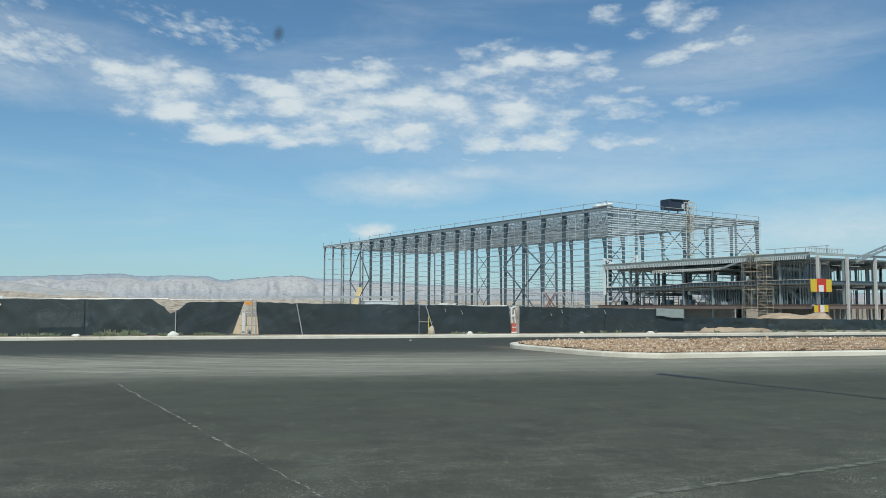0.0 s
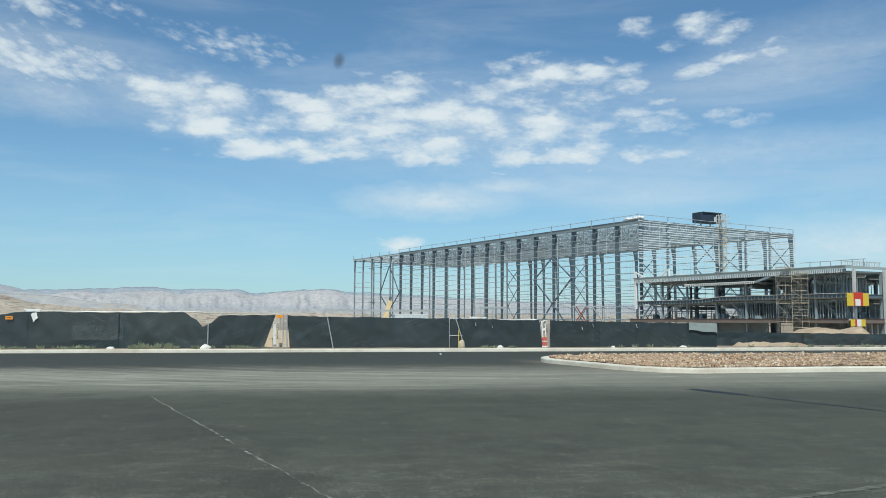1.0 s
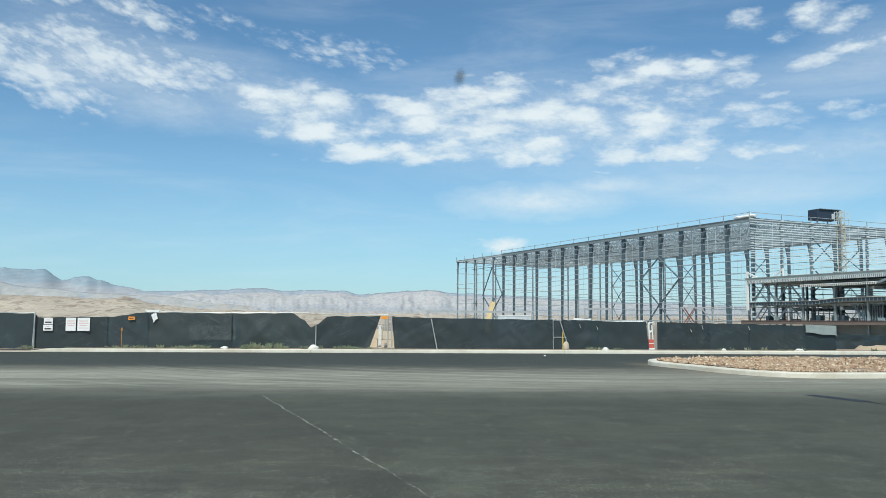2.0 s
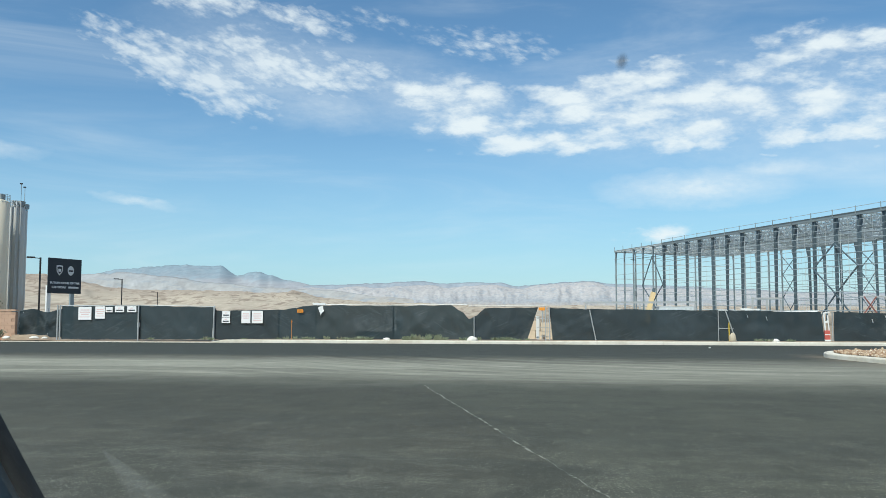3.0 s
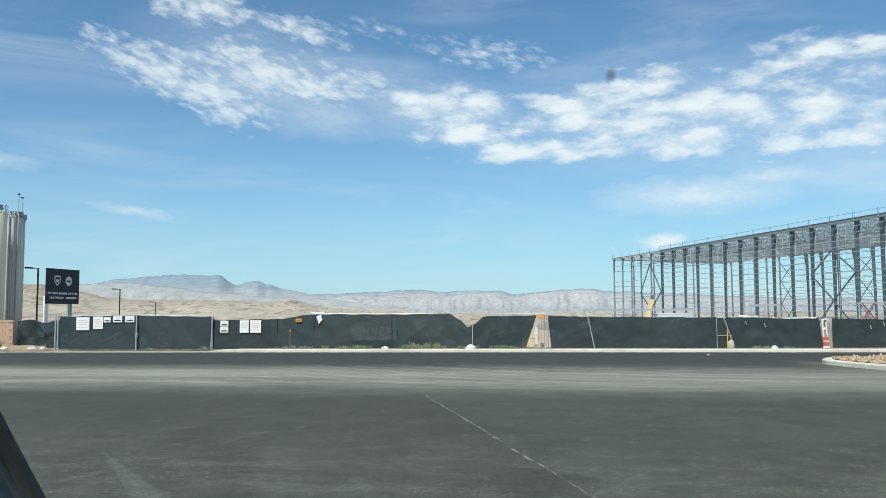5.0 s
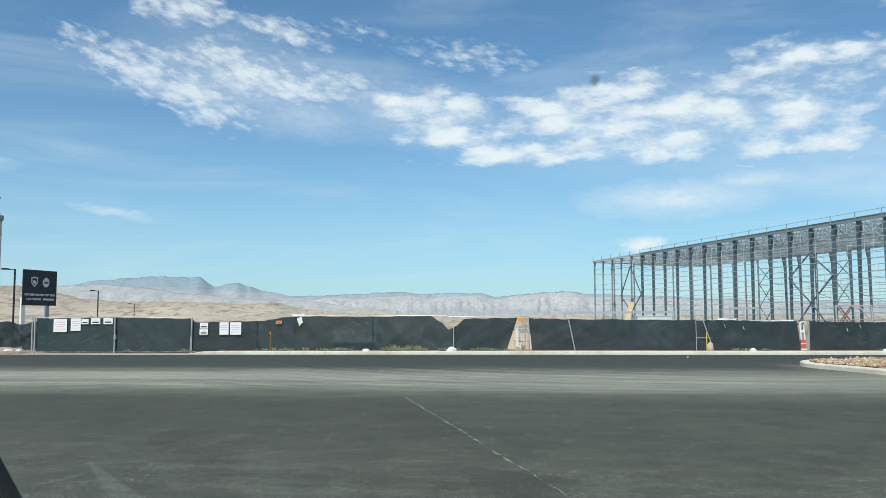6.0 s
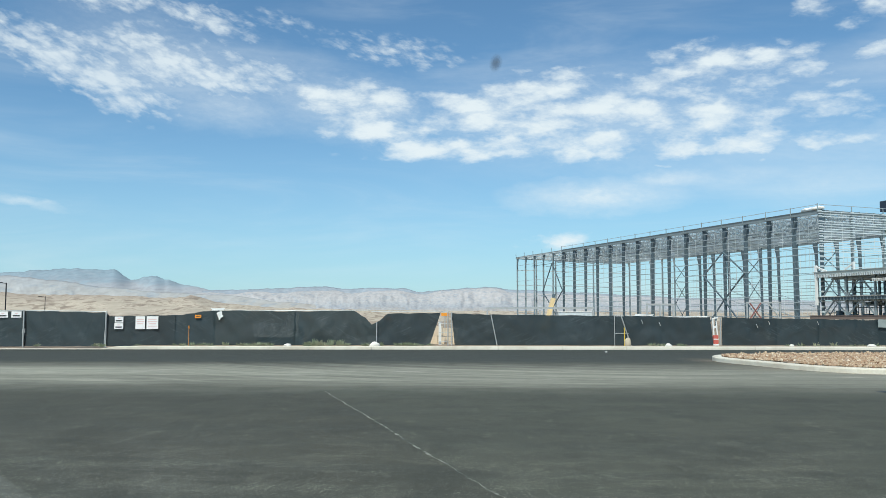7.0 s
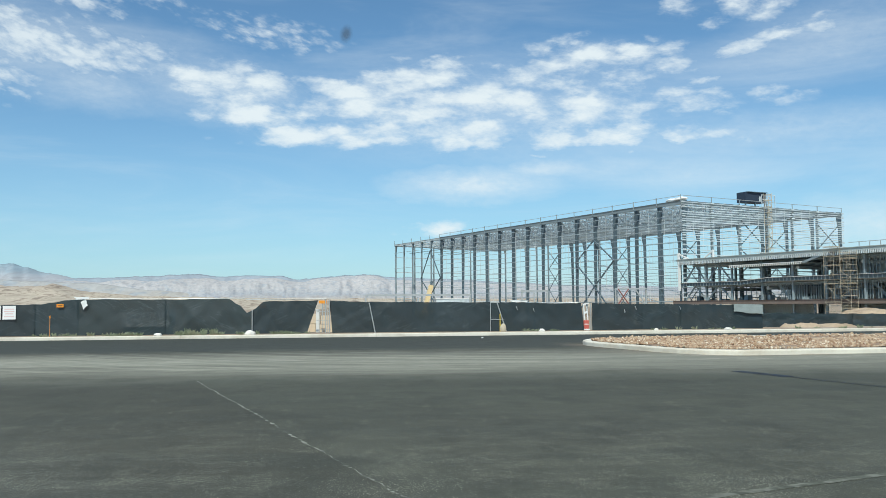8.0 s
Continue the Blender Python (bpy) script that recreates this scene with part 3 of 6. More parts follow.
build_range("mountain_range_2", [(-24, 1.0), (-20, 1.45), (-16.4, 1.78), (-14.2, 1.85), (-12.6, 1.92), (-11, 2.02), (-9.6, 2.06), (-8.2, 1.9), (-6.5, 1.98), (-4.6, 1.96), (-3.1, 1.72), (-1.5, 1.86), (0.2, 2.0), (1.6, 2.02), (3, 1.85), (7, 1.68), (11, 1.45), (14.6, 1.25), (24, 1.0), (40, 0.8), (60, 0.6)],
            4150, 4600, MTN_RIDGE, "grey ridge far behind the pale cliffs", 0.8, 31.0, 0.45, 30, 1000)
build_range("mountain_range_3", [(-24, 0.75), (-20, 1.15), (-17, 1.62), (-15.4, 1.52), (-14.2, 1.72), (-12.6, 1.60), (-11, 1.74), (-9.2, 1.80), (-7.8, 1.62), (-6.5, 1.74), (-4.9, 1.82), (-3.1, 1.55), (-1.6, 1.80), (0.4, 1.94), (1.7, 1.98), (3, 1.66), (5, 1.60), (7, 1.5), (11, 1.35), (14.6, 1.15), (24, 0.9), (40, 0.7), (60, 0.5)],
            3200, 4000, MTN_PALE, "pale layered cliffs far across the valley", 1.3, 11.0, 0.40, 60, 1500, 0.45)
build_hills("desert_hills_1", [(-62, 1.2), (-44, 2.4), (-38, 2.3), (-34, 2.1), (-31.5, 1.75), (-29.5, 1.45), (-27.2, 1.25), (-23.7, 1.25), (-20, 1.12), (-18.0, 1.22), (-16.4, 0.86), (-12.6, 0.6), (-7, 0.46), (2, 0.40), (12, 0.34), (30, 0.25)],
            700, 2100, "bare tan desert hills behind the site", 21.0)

# ---- road, kerbs and the gravel island ----
KERB_Y = 40.5


def build_road():
    verts, faces = [], []
    xs = [-160 + 8 * i for i in range(41)]
    ys = [-22, -10, 0, 6, 12, 18, 24, 30, 36, KERB_Y]
    for y in ys:
        for x in xs:
            verts.append((x, y, 0.0))
    n = len(xs)
    for j in range(len(ys) - 1):
        for i in range(n - 1):
            a = j * n + i
            faces.append((a, a + 1, a + n + 1, a + n))
    return tagged(raw("road", verts, faces, ASPHALT), "worn grey asphalt crossing with a dusty band", "road", kind="structure")


build_road()


def strip(name, pts, width, z, mat, label, category, jag=0.25, seed=0, kind="structure", broken=0.0, crumbs=0.0):
    """A ragged thin ribbon laid along points on the road."""
    rnd = random.Random(seed)
    fine = []
    for (a, b), (c, d) in zip(pts, pts[1:]):
        k = max(2, int(math.hypot(c - a, d - b) / (0.05 if crumbs else 0.12)))
        fine += [(a + (c - a) * i / k, b + (d - b) * i / k) for i in range(k)]
    fine.append(pts[-1])
    verts, faces, off = [], [], 0.0
    for i, (x, y) in enumerate(fine):
        p, q = fine[max(i - 1, 0)], fine[min(i + 1, len(fine) - 1)]
        d = Vector((q[0] - p[0], q[1] - p[1])).normalized()
        off = off * 0.8 + rnd.uniform(-1, 1) * width * jag * 1.2
        w = width * (0.5 + rnd.uniform(-jag, jag) * 0.5 + crumbs * rnd.random() ** 4)
        off += rnd.uniform(-1, 1) * crumbs * width * 0.35
        for s in (-1, 1):
            verts.append((x - d.y * (off + s * w), y + d.x * (off + s * w), z))
    for i in range(len(fine) - 1):
        if broken and noise.noise((i * 0.23, seed, 0)) + 0.5 * noise.noise((i * 0.9, seed, 5)) < broken:
            continue
        faces.append((2 * i, 2 * i + 2, 2 * i + 3, 2 * i + 1))
    return tagged(raw(name, verts, faces, mat), label, category, kind=kind)


JOINT = material("pale_joint_filler", (0.30, 0.30, 0.25), 0.9, 0.0, 0.5, 1.8, 40.0, 0.3, second=(0.09, 0.092, 0.082), mix=(0.48, 0.62))
TAR = material("tar_seal", (0.018, 0.019, 0.020), 0.55, 0.0, 0.3, 2.0, 30.0, 0.2)
FADED = material("faded_lane_paint", (0.175, 0.178, 0.140), 0.85, 0.0, 0.5, 9.0, 60.0, 0.2, second=(0.080, 0.083, 0.060), mix=(0.36, 0.60))
strip("pavement_joint", [(-2.95, 17.6), (-2.7, 16.76), (-1.85, 14.05), (-0.95, 11.2), (-0.48, 9.65), (-0.23, 8.95), (0.15, 7.62), (0.44, 6.8), (1.2, 4.6), (2.0, 2.4)], 0.007, 0.004, JOINT, "pale cracked joint between two asphalt lanes", "road joint", 0.6, 4, broken=-0.20, crumbs=3.4)
strip("tar_seal_line", [(8.55, 17.5), (8.80, 16.6), (9.05, 15.4), (9.4, 14.05), (9.9, 12.2)], 0.06, 0.005, TAR, "black tar line sealing the asphalt", "road joint", 0.2, 5)
strip("tar_patch", [(8.46, 17.95), (8.62, 17.4), (8.78, 16.8), (8.86, 16.4)], 0.30, 0.004, TAR, "black tar smear on the asphalt", "road joint", 0.1, 6)
strip("lane_line", [(2.4, 6.3), (3.11, 6.55), (5.9, 7.46), (9.5, 8.65), (16, 10.8)], 0.10, 0.004, FADED, "faded white lane line on asphalt", "lane line", 0.05, 7, broken=-0.55)


def kerb_run(name, path, width, height, label):
    """A kerb with a rounded top edge along an open path; the face looks to the right of the path's way."""
    prof = [(0.0, -0.04), (0.0, height * 0.75), (0.012, height * 0.93), (0.035, height), (width, height), (width, -0.04)]
    verts, faces, m = [], [], len(prof)
    for i, (x, y) in enumerate(path):
        p, q = path[max(i - 1, 0)], path[min(i + 1, len(path) - 1)]
        d = Vector((q[0] - p[0], q[1] - p[1])).normalized()
        for a, z in prof:
            verts.append((x - d.y * a, y + d.x * a, z))
    for i in range(len(path) - 1):
        for k in range(m - 1):
            a = i * m + k
            faces.append((a, a + m, a + m + 1, a + 1))
    faces += [tuple(range(m)), tuple(len(verts) - 1 - k for k in range(m))]
    return tagged(raw(name, verts, faces, CONCRETE), label, "kerb", kind="structure")


def kerb_stones(path_start, path_end, name, label):
    n = max(1, round((path_end[0] - path_start[0]) / 3.0))
    for i in range(n):
        a, b = i / n, (i + 1) / n - 0.004 / n
        p = [(path_start[0] + (path_end[0] - path_start[0]) * k, path_start[1] + (path_end[1] - path_start[1]) * k) for k in (a, b)]
        kerb_run(name, p, 0.30, 0.15, label)


kerb_stones((-16.6, KERB_Y), (70.4, KERB_Y), "kerb", "pale concrete kerb along the site fence")


def verge_height(x):
    return lerp_profile([(-17.9, 0.02), (-16.6, 0.15)], x)


kerb_run("kerb", [(-60, KERB_Y), (-40, KERB_Y), (-17.9, KERB_Y)], 0.30, 0.025, "low dropped concrete kerb at the site entrance")
raw_kerb = [(-17.9 + 1.3 * i / 8, KERB_Y) for i in range(9)]
drop = kerb_run("kerb", raw_kerb, 0.30, 0.15, "sloping concrete kerb end at the site entrance")
for v in drop.data.vertices:
    if v.co.z > 0:
        v.co.z *= max(0.16, verge_height(v.co.x) / 0.15)


def build_verge():
    """The dirt strip behind the kerb, lowered at the entrance."""
    verts, faces = [], []
    xs = [-60 + 0.4 * i for i in range(340)]
    ys = [40.78, 41.4, 42.2, 43.0, 43.8, 44.8, 46.2]
    for j, y in enumerate(ys):
        for x in xs:
            z = verge_height(x) - 0.03 + 0.02 * noise.noise((x * 0.8, y * 1.2, 0)) * (j > 0) - (0.16 if j == 6 else 0)
            verts.append((x, y, z))
    n = len(xs)
    for j in range(len(ys) - 1):
        for i in range(n - 1):
            a = j * n + i
            faces.append((a, a + 1, a + n + 1, a + n))
    return tagged(raw("verge", verts, faces, DIRT), "bare dirt verge between kerb and fence", "ground", kind="structure")


build_verge()


def island_outline():
    """The median's edge: a bullnose end that opens into two long straight sides."""
    front = [(60, 24.4), (30, 23.75), (15.6, 23.35), (12.4, 23.2), (10.9, 23.25), (9.9, 24.3), (9.35, 25.7), (9.0, 27.3), (8.6, 28.9), (8.5, 30.0), (8.75, 31.1), (9.4, 32.1), (10.7, 32.8), (13, 33.2), (17, 33.4), (30, 33.5), (60, 33.6)]
    out = []
    for i in range(len(front) - 1):
        p = [Vector(front[min(max(i + k, 0), len(front) - 1)]) for k in (-1, 0, 1, 2)]
        for s in range(6):
            t = s / 6
            out.append(tuple(0.5 * ((2 * p[1]) + (p[2] - p[0]) * t + (2 * p[0] - 5 * p[1] + 4 * p[2] - p[3]) * t * t + (3 * p[1] - p[0] - 3 * p[2] + p[3]) * t ** 3)))
    return out + [front[-1]]


OUTLINE = island_outline()
kerb_run("median_kerb", OUTLINE[::-1], 0.32, 0.15, "pale concrete kerb round the gravel median")


def inside_island(x, y):
    hit = False
    for (ax, ay), (bx, by) in zip(OUTLINE, OUTLINE[1:] + OUTLINE[:1]):
        if (ay > y) != (by > y) and x < (bx - ax) * (y - ay) / (by - ay) + ax:
            hit = not hit
    return hit


def build_island():
    verts, faces = [], []
    xs, ys = [8.4 + 0.42 * i for i in range(124)], [23.2 + 0.42 * j for j in range(26)]
    index = {}
    for i, x in enumerate(xs):
        for j, y in enumerate(ys):
            if inside_island(x, y) and inside_island(x - 0.4, y) and inside_island(x, y - 0.3) and inside_island(x, y + 0.3):
                index[i, j] = len(verts)
                verts.append((x, y, 0.115 + 0.05 * noise.noise((x, y, 4)) + 0.04))
    for (i, j), a in index.items():
        q = [index.get(k) for k in ((i, j), (i + 1, j), (i + 1, j + 1), (i, j + 1))]
        if None not in q:
            faces.append(tuple(q))
    tagged(raw("median_bed", verts, faces, GRAVEL_BED), "brown gravel bed of the road median", "gravel bed", kind="structure")


build_island()


def build_rocks():
    """Crushed landscape rock heaped on the median."""
    rnd = random.Random(9)
    base = bmesh.new()
    bmesh.ops.create_icosphere(base, subdivisions=1, radius=1)
    shape = [v.co.copy() for v in base.verts]
    tris = [[v.index for v in f.verts] for f in base.faces]
    base.free()
    verts, faces = [], []
    count = 0
    while count < 17000:
        x = 8.6 + (rnd.random() ** 1.6) * 40
        y = rnd.uniform(23.3, 33.3)
        if not (inside_island(x, y) and inside_island(x - 0.35, y) and inside_island(x, y - 0.35) and inside_island(x, y + 0.3)):
            continue
        if noise.noise((x * 0.5, y * 0.7, 3)) + noise.noise((x * 1.7, y * 2.0, 8)) * 0.5 < -0.12 - 0.25 * (x < 16):
            continue
        count += 1
        r = rnd.uniform(0.016, 0.050) * (1.6 if rnd.random() < 0.06 else 1)
        m = Euler((rnd.random() * 6, rnd.random() * 6, rnd.random() * 6)).to_matrix()
        sx, sy, sz = rnd.uniform(0.7, 1.4), rnd.uniform(0.7, 1.2), rnd.uniform(0.55, 0.9)
        k = len(verts)
        for v in shape:
            p = m @ Vector((v.x * sx, v.y * sy, v.z * sz)) * r * rnd.uniform(0.82, 1.15)
            verts.append((x + p.x, y + p.y, 0.155 + r * 0.35 + p.z))
        faces += [[k + i for i in f] for f in tris]
    ob = raw("median_rocks", verts, faces, ROCKS)
    return tagged(ob, "tan and rust crushed rock covering the median", "rocks", kind="stuff")


def rock_material():
    m = bpy.data.materials.new("crushed_rock")
    m.use_nodes = True
    t = m.node_tree
    b = t.nodes["Principled BSDF"]
    b.inputs["Roughness"].default_value, b.inputs["Specular IOR Level"].default_value = 0.9, 0.2
    geo = t.nodes.new("ShaderNodeNewGeometry")
    ramp = t.nodes.new("ShaderNodeValToRGB")
    t.links.new(geo.outputs["Random Per Island"], ramp.inputs[0])
    cols = [(0.0, (0.22, 0.13, 0.08)), (0.25, (0.42, 0.29, 0.185)), (0.5, (0.53, 0.41, 0.28)), (0.75, (0.34, 0.21, 0.13)), (1.0, (0.70, 0.60, 0.46))]
    while len(ramp.color_ramp.elements) < len(cols):
        ramp.color_ramp.elements.new(0.5)
    for e, (p, c) in zip(ramp.color_ramp.elements, cols):
        e.position, e.color = p, (*c, 1)
    t.links.new(ramp.outputs[0], b.inputs["Base Color"])
    return m


ROCKS = rock_material()
build_rocks()


# ---- site fence ----
FENCE_Y = 43.1
TOP = [(-27.3, 1.84), (-22.7, 1.86), (-18.5, 1.79), (-18.4, 1.60), (-14.95, 1.65), (-12.95, 1.88), (-8.83, 1.84), (-5.84, 1.87), (-5.3, 1.58), (-4.88, 1.16), (-4.63, 1.30), (-4.05, 1.73),
       (-1.42, 1.75), (-0.86, 1.73), (1.13, 1.67), (7.2, 1.61), (12.1, 1.53), (15.3, 1.47), (21.9, 1.37)]


def fabric(x0, x1, y, top, base=0.06, lean0=0.0, lean1=0.0, seed=0, crease=0.05):
    """A stretch of creased cloth between two posts."""
    nx, nz = max(6, int((x1 - x0) / 0.14)), 13
    verts, faces = [], []
    for i in range(nx + 1):
        s = i / nx
        x = x0 + (x1 - x0) * s
        h = top(x) - 0.025 * math.sin(s * math.pi * 3) ** 2
        for k in range(nz + 1):
            v = k / nz
            side = lean0 * (1 - s) * (1 - v) + lean1 * s * (1 - v)
            pull = math.sin((x * 2.1 + v * 3.0) + seed) * 0.3 + noise.noise((x * 1.6, v * 2.2, seed)) + 0.6 * noise.noise((x * 5 - v * 4, v * 4, seed))
            sag = abs(noise.noise((x * 3, 0, seed))) * 0.05 if k == 0 else 0
            verts.append((x + side, y + crease * (pull + 0.8 * noise.noise(((x + v * 1.3) * 4.5, seed, 1.0))) * (0.35 + math.sin(v * math.pi)), base + (h - base) * v + sag))
    for i in range(nx):
        for k in range(nz):
            a = i * (nz + 1) + k
            faces.append((a, a + nz + 1, a + nz + 2, a + 1))
    return verts, faces


def build_fence():
    fence = thing("site_fence", pose(0, 0, 0), "pipe fence hung with creased dark green windscreen cloth", "fence")
    profile = lambda x: lerp_profile(TOP, x)
    spans = [(-27.2, -22.70, 0, 0), (-22.74, -18.44, 0, 0), (-18.48, -14.93, 0, 0), (-14.97, -12.93, 0, 0), (-12.97, -8.81, 0, 0), (-8.85, -4.63, 0, 0), (-4.66, -1.42, 0, -0.58),
             (-0.86, 1.25, 0.15, 0.1), (1.22, 7.30, 0.1, 0), (7.26, 7.80, 0, 0.3), (7.76, 9.62, 0.3, 0), (9.58, 12.05, 0, 0.15), (12.62, 15.32, 0, 0), (15.28, 17.42, 0, 0), (17.38, 21.86, 0, 0)]
    for i, (a, b, l0, l1) in enumerate(spans):
        v, f = fabric(a, b, FENCE_Y + 0.03 * (i % 2), profile, 0.05, l0, l1, i * 3.7, 0.030 + 0.018 * (i in (5, 6, 7)))
        raw("windscreen", v, f, SCREEN_THIN if i in (4, 5) else SCREEN, fence, smooth=True)
    for x in (-27.4, -27.25, -22.72, -18.46, -4.64, -1.05, -0.86, 7.28):
        part("post", pipe(bmesh.new(), (x, FENCE_Y - 0.09, 0), (x, FENCE_Y - 0.09, profile(x) + (0.05 if x != -4.64 else 0.0)), 0.040 if x < -18 else 0.028 if x < 0 else 0.018), GALV, fence)
    for x in (-14.94, -12.95, -8.83, 1.3, 4.2, 9.6, 12.60, 15.3, 17.4, 21.8):
        part("post", pipe(bmesh.new(), (x, FENCE_Y + 0.16, 0), (x, FENCE_Y + 0.16, profile(x) - 0.02), 0.030), GALV, fence)
    for a, b in (((1.12, 1.62), (1.43, 0.03)), ((7.62, 1.56), (8.10, 0.05)), ((-18.42, 1.85), (-18.52, 0.0))):
        part("brace", pipe(bmesh.new(), (a[0], FENCE_Y - 0.12, a[1]), (b[0], FENCE_Y - 0.12, b[1]), 0.028), GALV, fence, "leaning galvanised brace pipe")
    for a, b, z0, z1 in ((-27.3, -22.75, 1.86, 1.88), (-22.7, -18.5, 1.88, 1.81), (-12.95, -8.83, 1.90, 1.86), (-8.83, -5.0, 1.87, 1.88), (-4.95, -1.0, 1.82, 1.82), (7.28, 8.35, 1.58, 1.58)):
        part("top_rail", pipe(bmesh.new(), (a, FENCE_Y + 0.05, z0), (b, FENCE_Y + 0.05, z1), 0.022), GALV, fence)
    part("mid_rail", pipe(bmesh.new(), (7.28, FENCE_Y, 0.72), (8.0, FENCE_Y, 0.72), 0.018), GALV, fence)
    for x in (-1.35, -1.2, -1.05, -0.95):
        part("link_wire", pipe(bmesh.new(), (x, FENCE_Y + 0.06, 0.05), (x, FENCE_Y + 0.06, 1.3), 0.012, 5), GALV, fence)
    for z in (0.3, 0.75, 1.2):
        part("link_wire", pipe(bmesh.new(), (-1.5, FENCE_Y + 0.06, z), (-0.8, FENCE_Y + 0.06, z), 0.012, 5), GALV, fence)
    bm = bmesh.new()
    box(bm, (-22.78, FENCE_Y - 0.08, 0.72), (-22.66, FENCE_Y + 0.0, 0.95))
    part("gate_latch", bm, GALV, fence, "galvanised gate latch and chain")
    for x, z in ((8.62, 1.3), (9.5, 1.2), (14.3, 1.1), (14.9, 1.25), (17.3, 1.22)):
        bm = bmesh.new()
        beam(bm, (x, FENCE_Y - 0.1, z + 0.09), (x + 0.05, FENCE_Y - 0.1, z - 0.09), 0.06, 0.012)
        part("cloth_tie", bm, WHITE, fence, "loose white tie on the cloth")
    return fence


build_fence()


def build_set_back_fence():
    """The end by the block wall, a little behind, and the low run past the site's corner."""
    ob = thing("screened_fence", pose(0, 0, 0), "slack dark cloth fence beside the block wall", "fence")
    v, f = fabric(-30.6, -27.35, 44.4, lambda x: 1.62 + 0.09 * math.sin(x * 3.1), 0.1, seed=31, crease=0.09)
    raw("windscreen", v, f, SCREEN, ob, smooth=True)
    for x in (-30.4, -28.9, -27.5):
        part("post", pipe(bmesh.new(), (x, 44.46, 0), (x, 44.46, 1.72), 0.03), GALV, ob)
    low = thing("low_fence", pose(0, 0, 0), "low dark cloth fence at the site's far corner", "fence")
    for i in range(9):
        a = 21.9 + i * 3.6
        v, f = fabric(a, a + 3.66, 46.5 + 0.04 * (i % 2), lambda x: 0.90 - 0.012 * (x - 22), -0.1, seed=50 + i, crease=0.05)
        raw("windscreen", v, f, SCREEN, low, smooth=True)
        part("post", pipe(bmesh.new(), (a, 46.7, -0.1), (a, 46.7, 0.86 - 0.012 * (a - 22)), 0.03), GALV, low)
    verts = [(21.9 + 0.04 * noise.noise((k * 0.7, i, 0)), 43.15 + 3.35 * i / 8, -0.05 + (1.33 - 0.05 * i) * k / 8) for i in range(9) for k in range(9)]
    faces = [(i * 9 + k, i * 9 + k + 1, i * 9 + k + 10, i * 9 + k + 9) for i in range(8) for k in range(8)]
    raw("windscreen", verts, faces, SCREEN, low, smooth=True)


build_set_back_fence()


def patch_of_cloth():
    """A tarp that hangs lower at one end."""
    verts, faces, nx, nz = [], [], 14, 7
    for i in range(nx + 1):
        for k in range(nz + 1):
            u, v = i / nx, k / nz
            top, low = 1.42 - 0.05 * u, 1.02 - 0.16 * u + 0.02 * math.sin(u * 9)
            verts.append((20.25 + 1.6 * u, FENCE_Y - 0.13 - 0.012 * noise.noise((u * 5, v * 3, 2)), low + (top - low) * v))
    for i in range(nx):
        for k in range(nz):
            q = i * (nz + 1) + k
            faces.append((q, q + nz + 1, q + nz + 2, q + 1))
    tagged(raw("grey_tarp", verts, faces, material("grey_tarp", (0.27, 0.31, 0.30), 0.7, 0.0, 0.3, 2.0, 20.0, 0.2), smooth=True), "pale grey tarp tied over the fence cloth", "tarp")


patch_of_cloth()


def paper_sign(x0, x1, z0, z1, bars, label, color=None, y=FENCE_Y - 0.075):
    w, h = x1 - x0, z1 - z0
    sign = thing("notice_sign", pose((x0 + x1) / 2, y, z0), label, "sign", "notices on the fence")
    bm = box(bmesh.new(), (-w / 2, 0, 0), (w / 2, 0.012, h))
    bmesh.ops.bevel(bm, geom=bm.edges[:], offset=0.004, segments=1)
    board = part("board", bm, PAPER, sign)
    for row, (z, width, hh, mat) in enumerate(bars):
        part("print_bar", box(bmesh.new(), (-w * width / 2, -0.006, h * z), (w * width / 2, -0.002, h * (z + hh))), mat, board)
    return sign


R_, K_ = PRINT_RED, PRINT_BLACK
big_text = [(0.72, 0.7, 0.07, R_), (0.55, 0.8, 0.07, R_), (0.38, 0.6, 0.07, R_), (0.2, 0.75, 0.05, R_)]
small_text = [(0.62, 0.3, 0.14, R_), (0.2, 0.7, 0.22, K_)]
paper_sign(-26.20, -25.44, 1.10, 1.80, big_text, "square white notice with red print on dark cloth")
paper_sign(-25.22, -24.66, 1.16, 1.82, big_text, "white notice with faint red print on dark cloth")
paper_sign(-24.62, -24.22, 1.51, 1.79, small_text[1:], "small white notice beside a larger one")
paper_sign(-24.08, -23.56, 1.51, 1.83, small_text, "wide white notice with red and black print")
paper_sign(-23.38, -22.86, 1.51, 1.83, small_text, "wide white notice with black print by the gate post")
paper_sign(-18.02, -17.58, 1.26, 1.56, small_text, "small white notice above another")
paper_sign(-18.04, -17.58, 0.94, 1.23, small_text, "small white notice below another")
paper_sign(-16.95, -16.46, 0.93, 1.58, big_text[:3], "upright white notice on dark cloth")
paper_sign(-16.38, -15.78, 0.93, 1.58, big_text, "upright white notice with faded red print")


def orange_tag():
    tag = thing("orange_tag", pose(-13.75, FENCE_Y - 0.075, 1.49), "orange plate with worn print tied on the cloth", "sign")
    plate = part("plate", box(bmesh.new(), (-0.16, 0, 0), (0.16, 0.01, 0.16)), ORANGE, tag)
    part("print_bar", box(bmesh.new(), (-0.11, -0.005, 0.06), (0.11, -0.001, 0.10)), PRINT_BLACK, plate)


orange_tag()


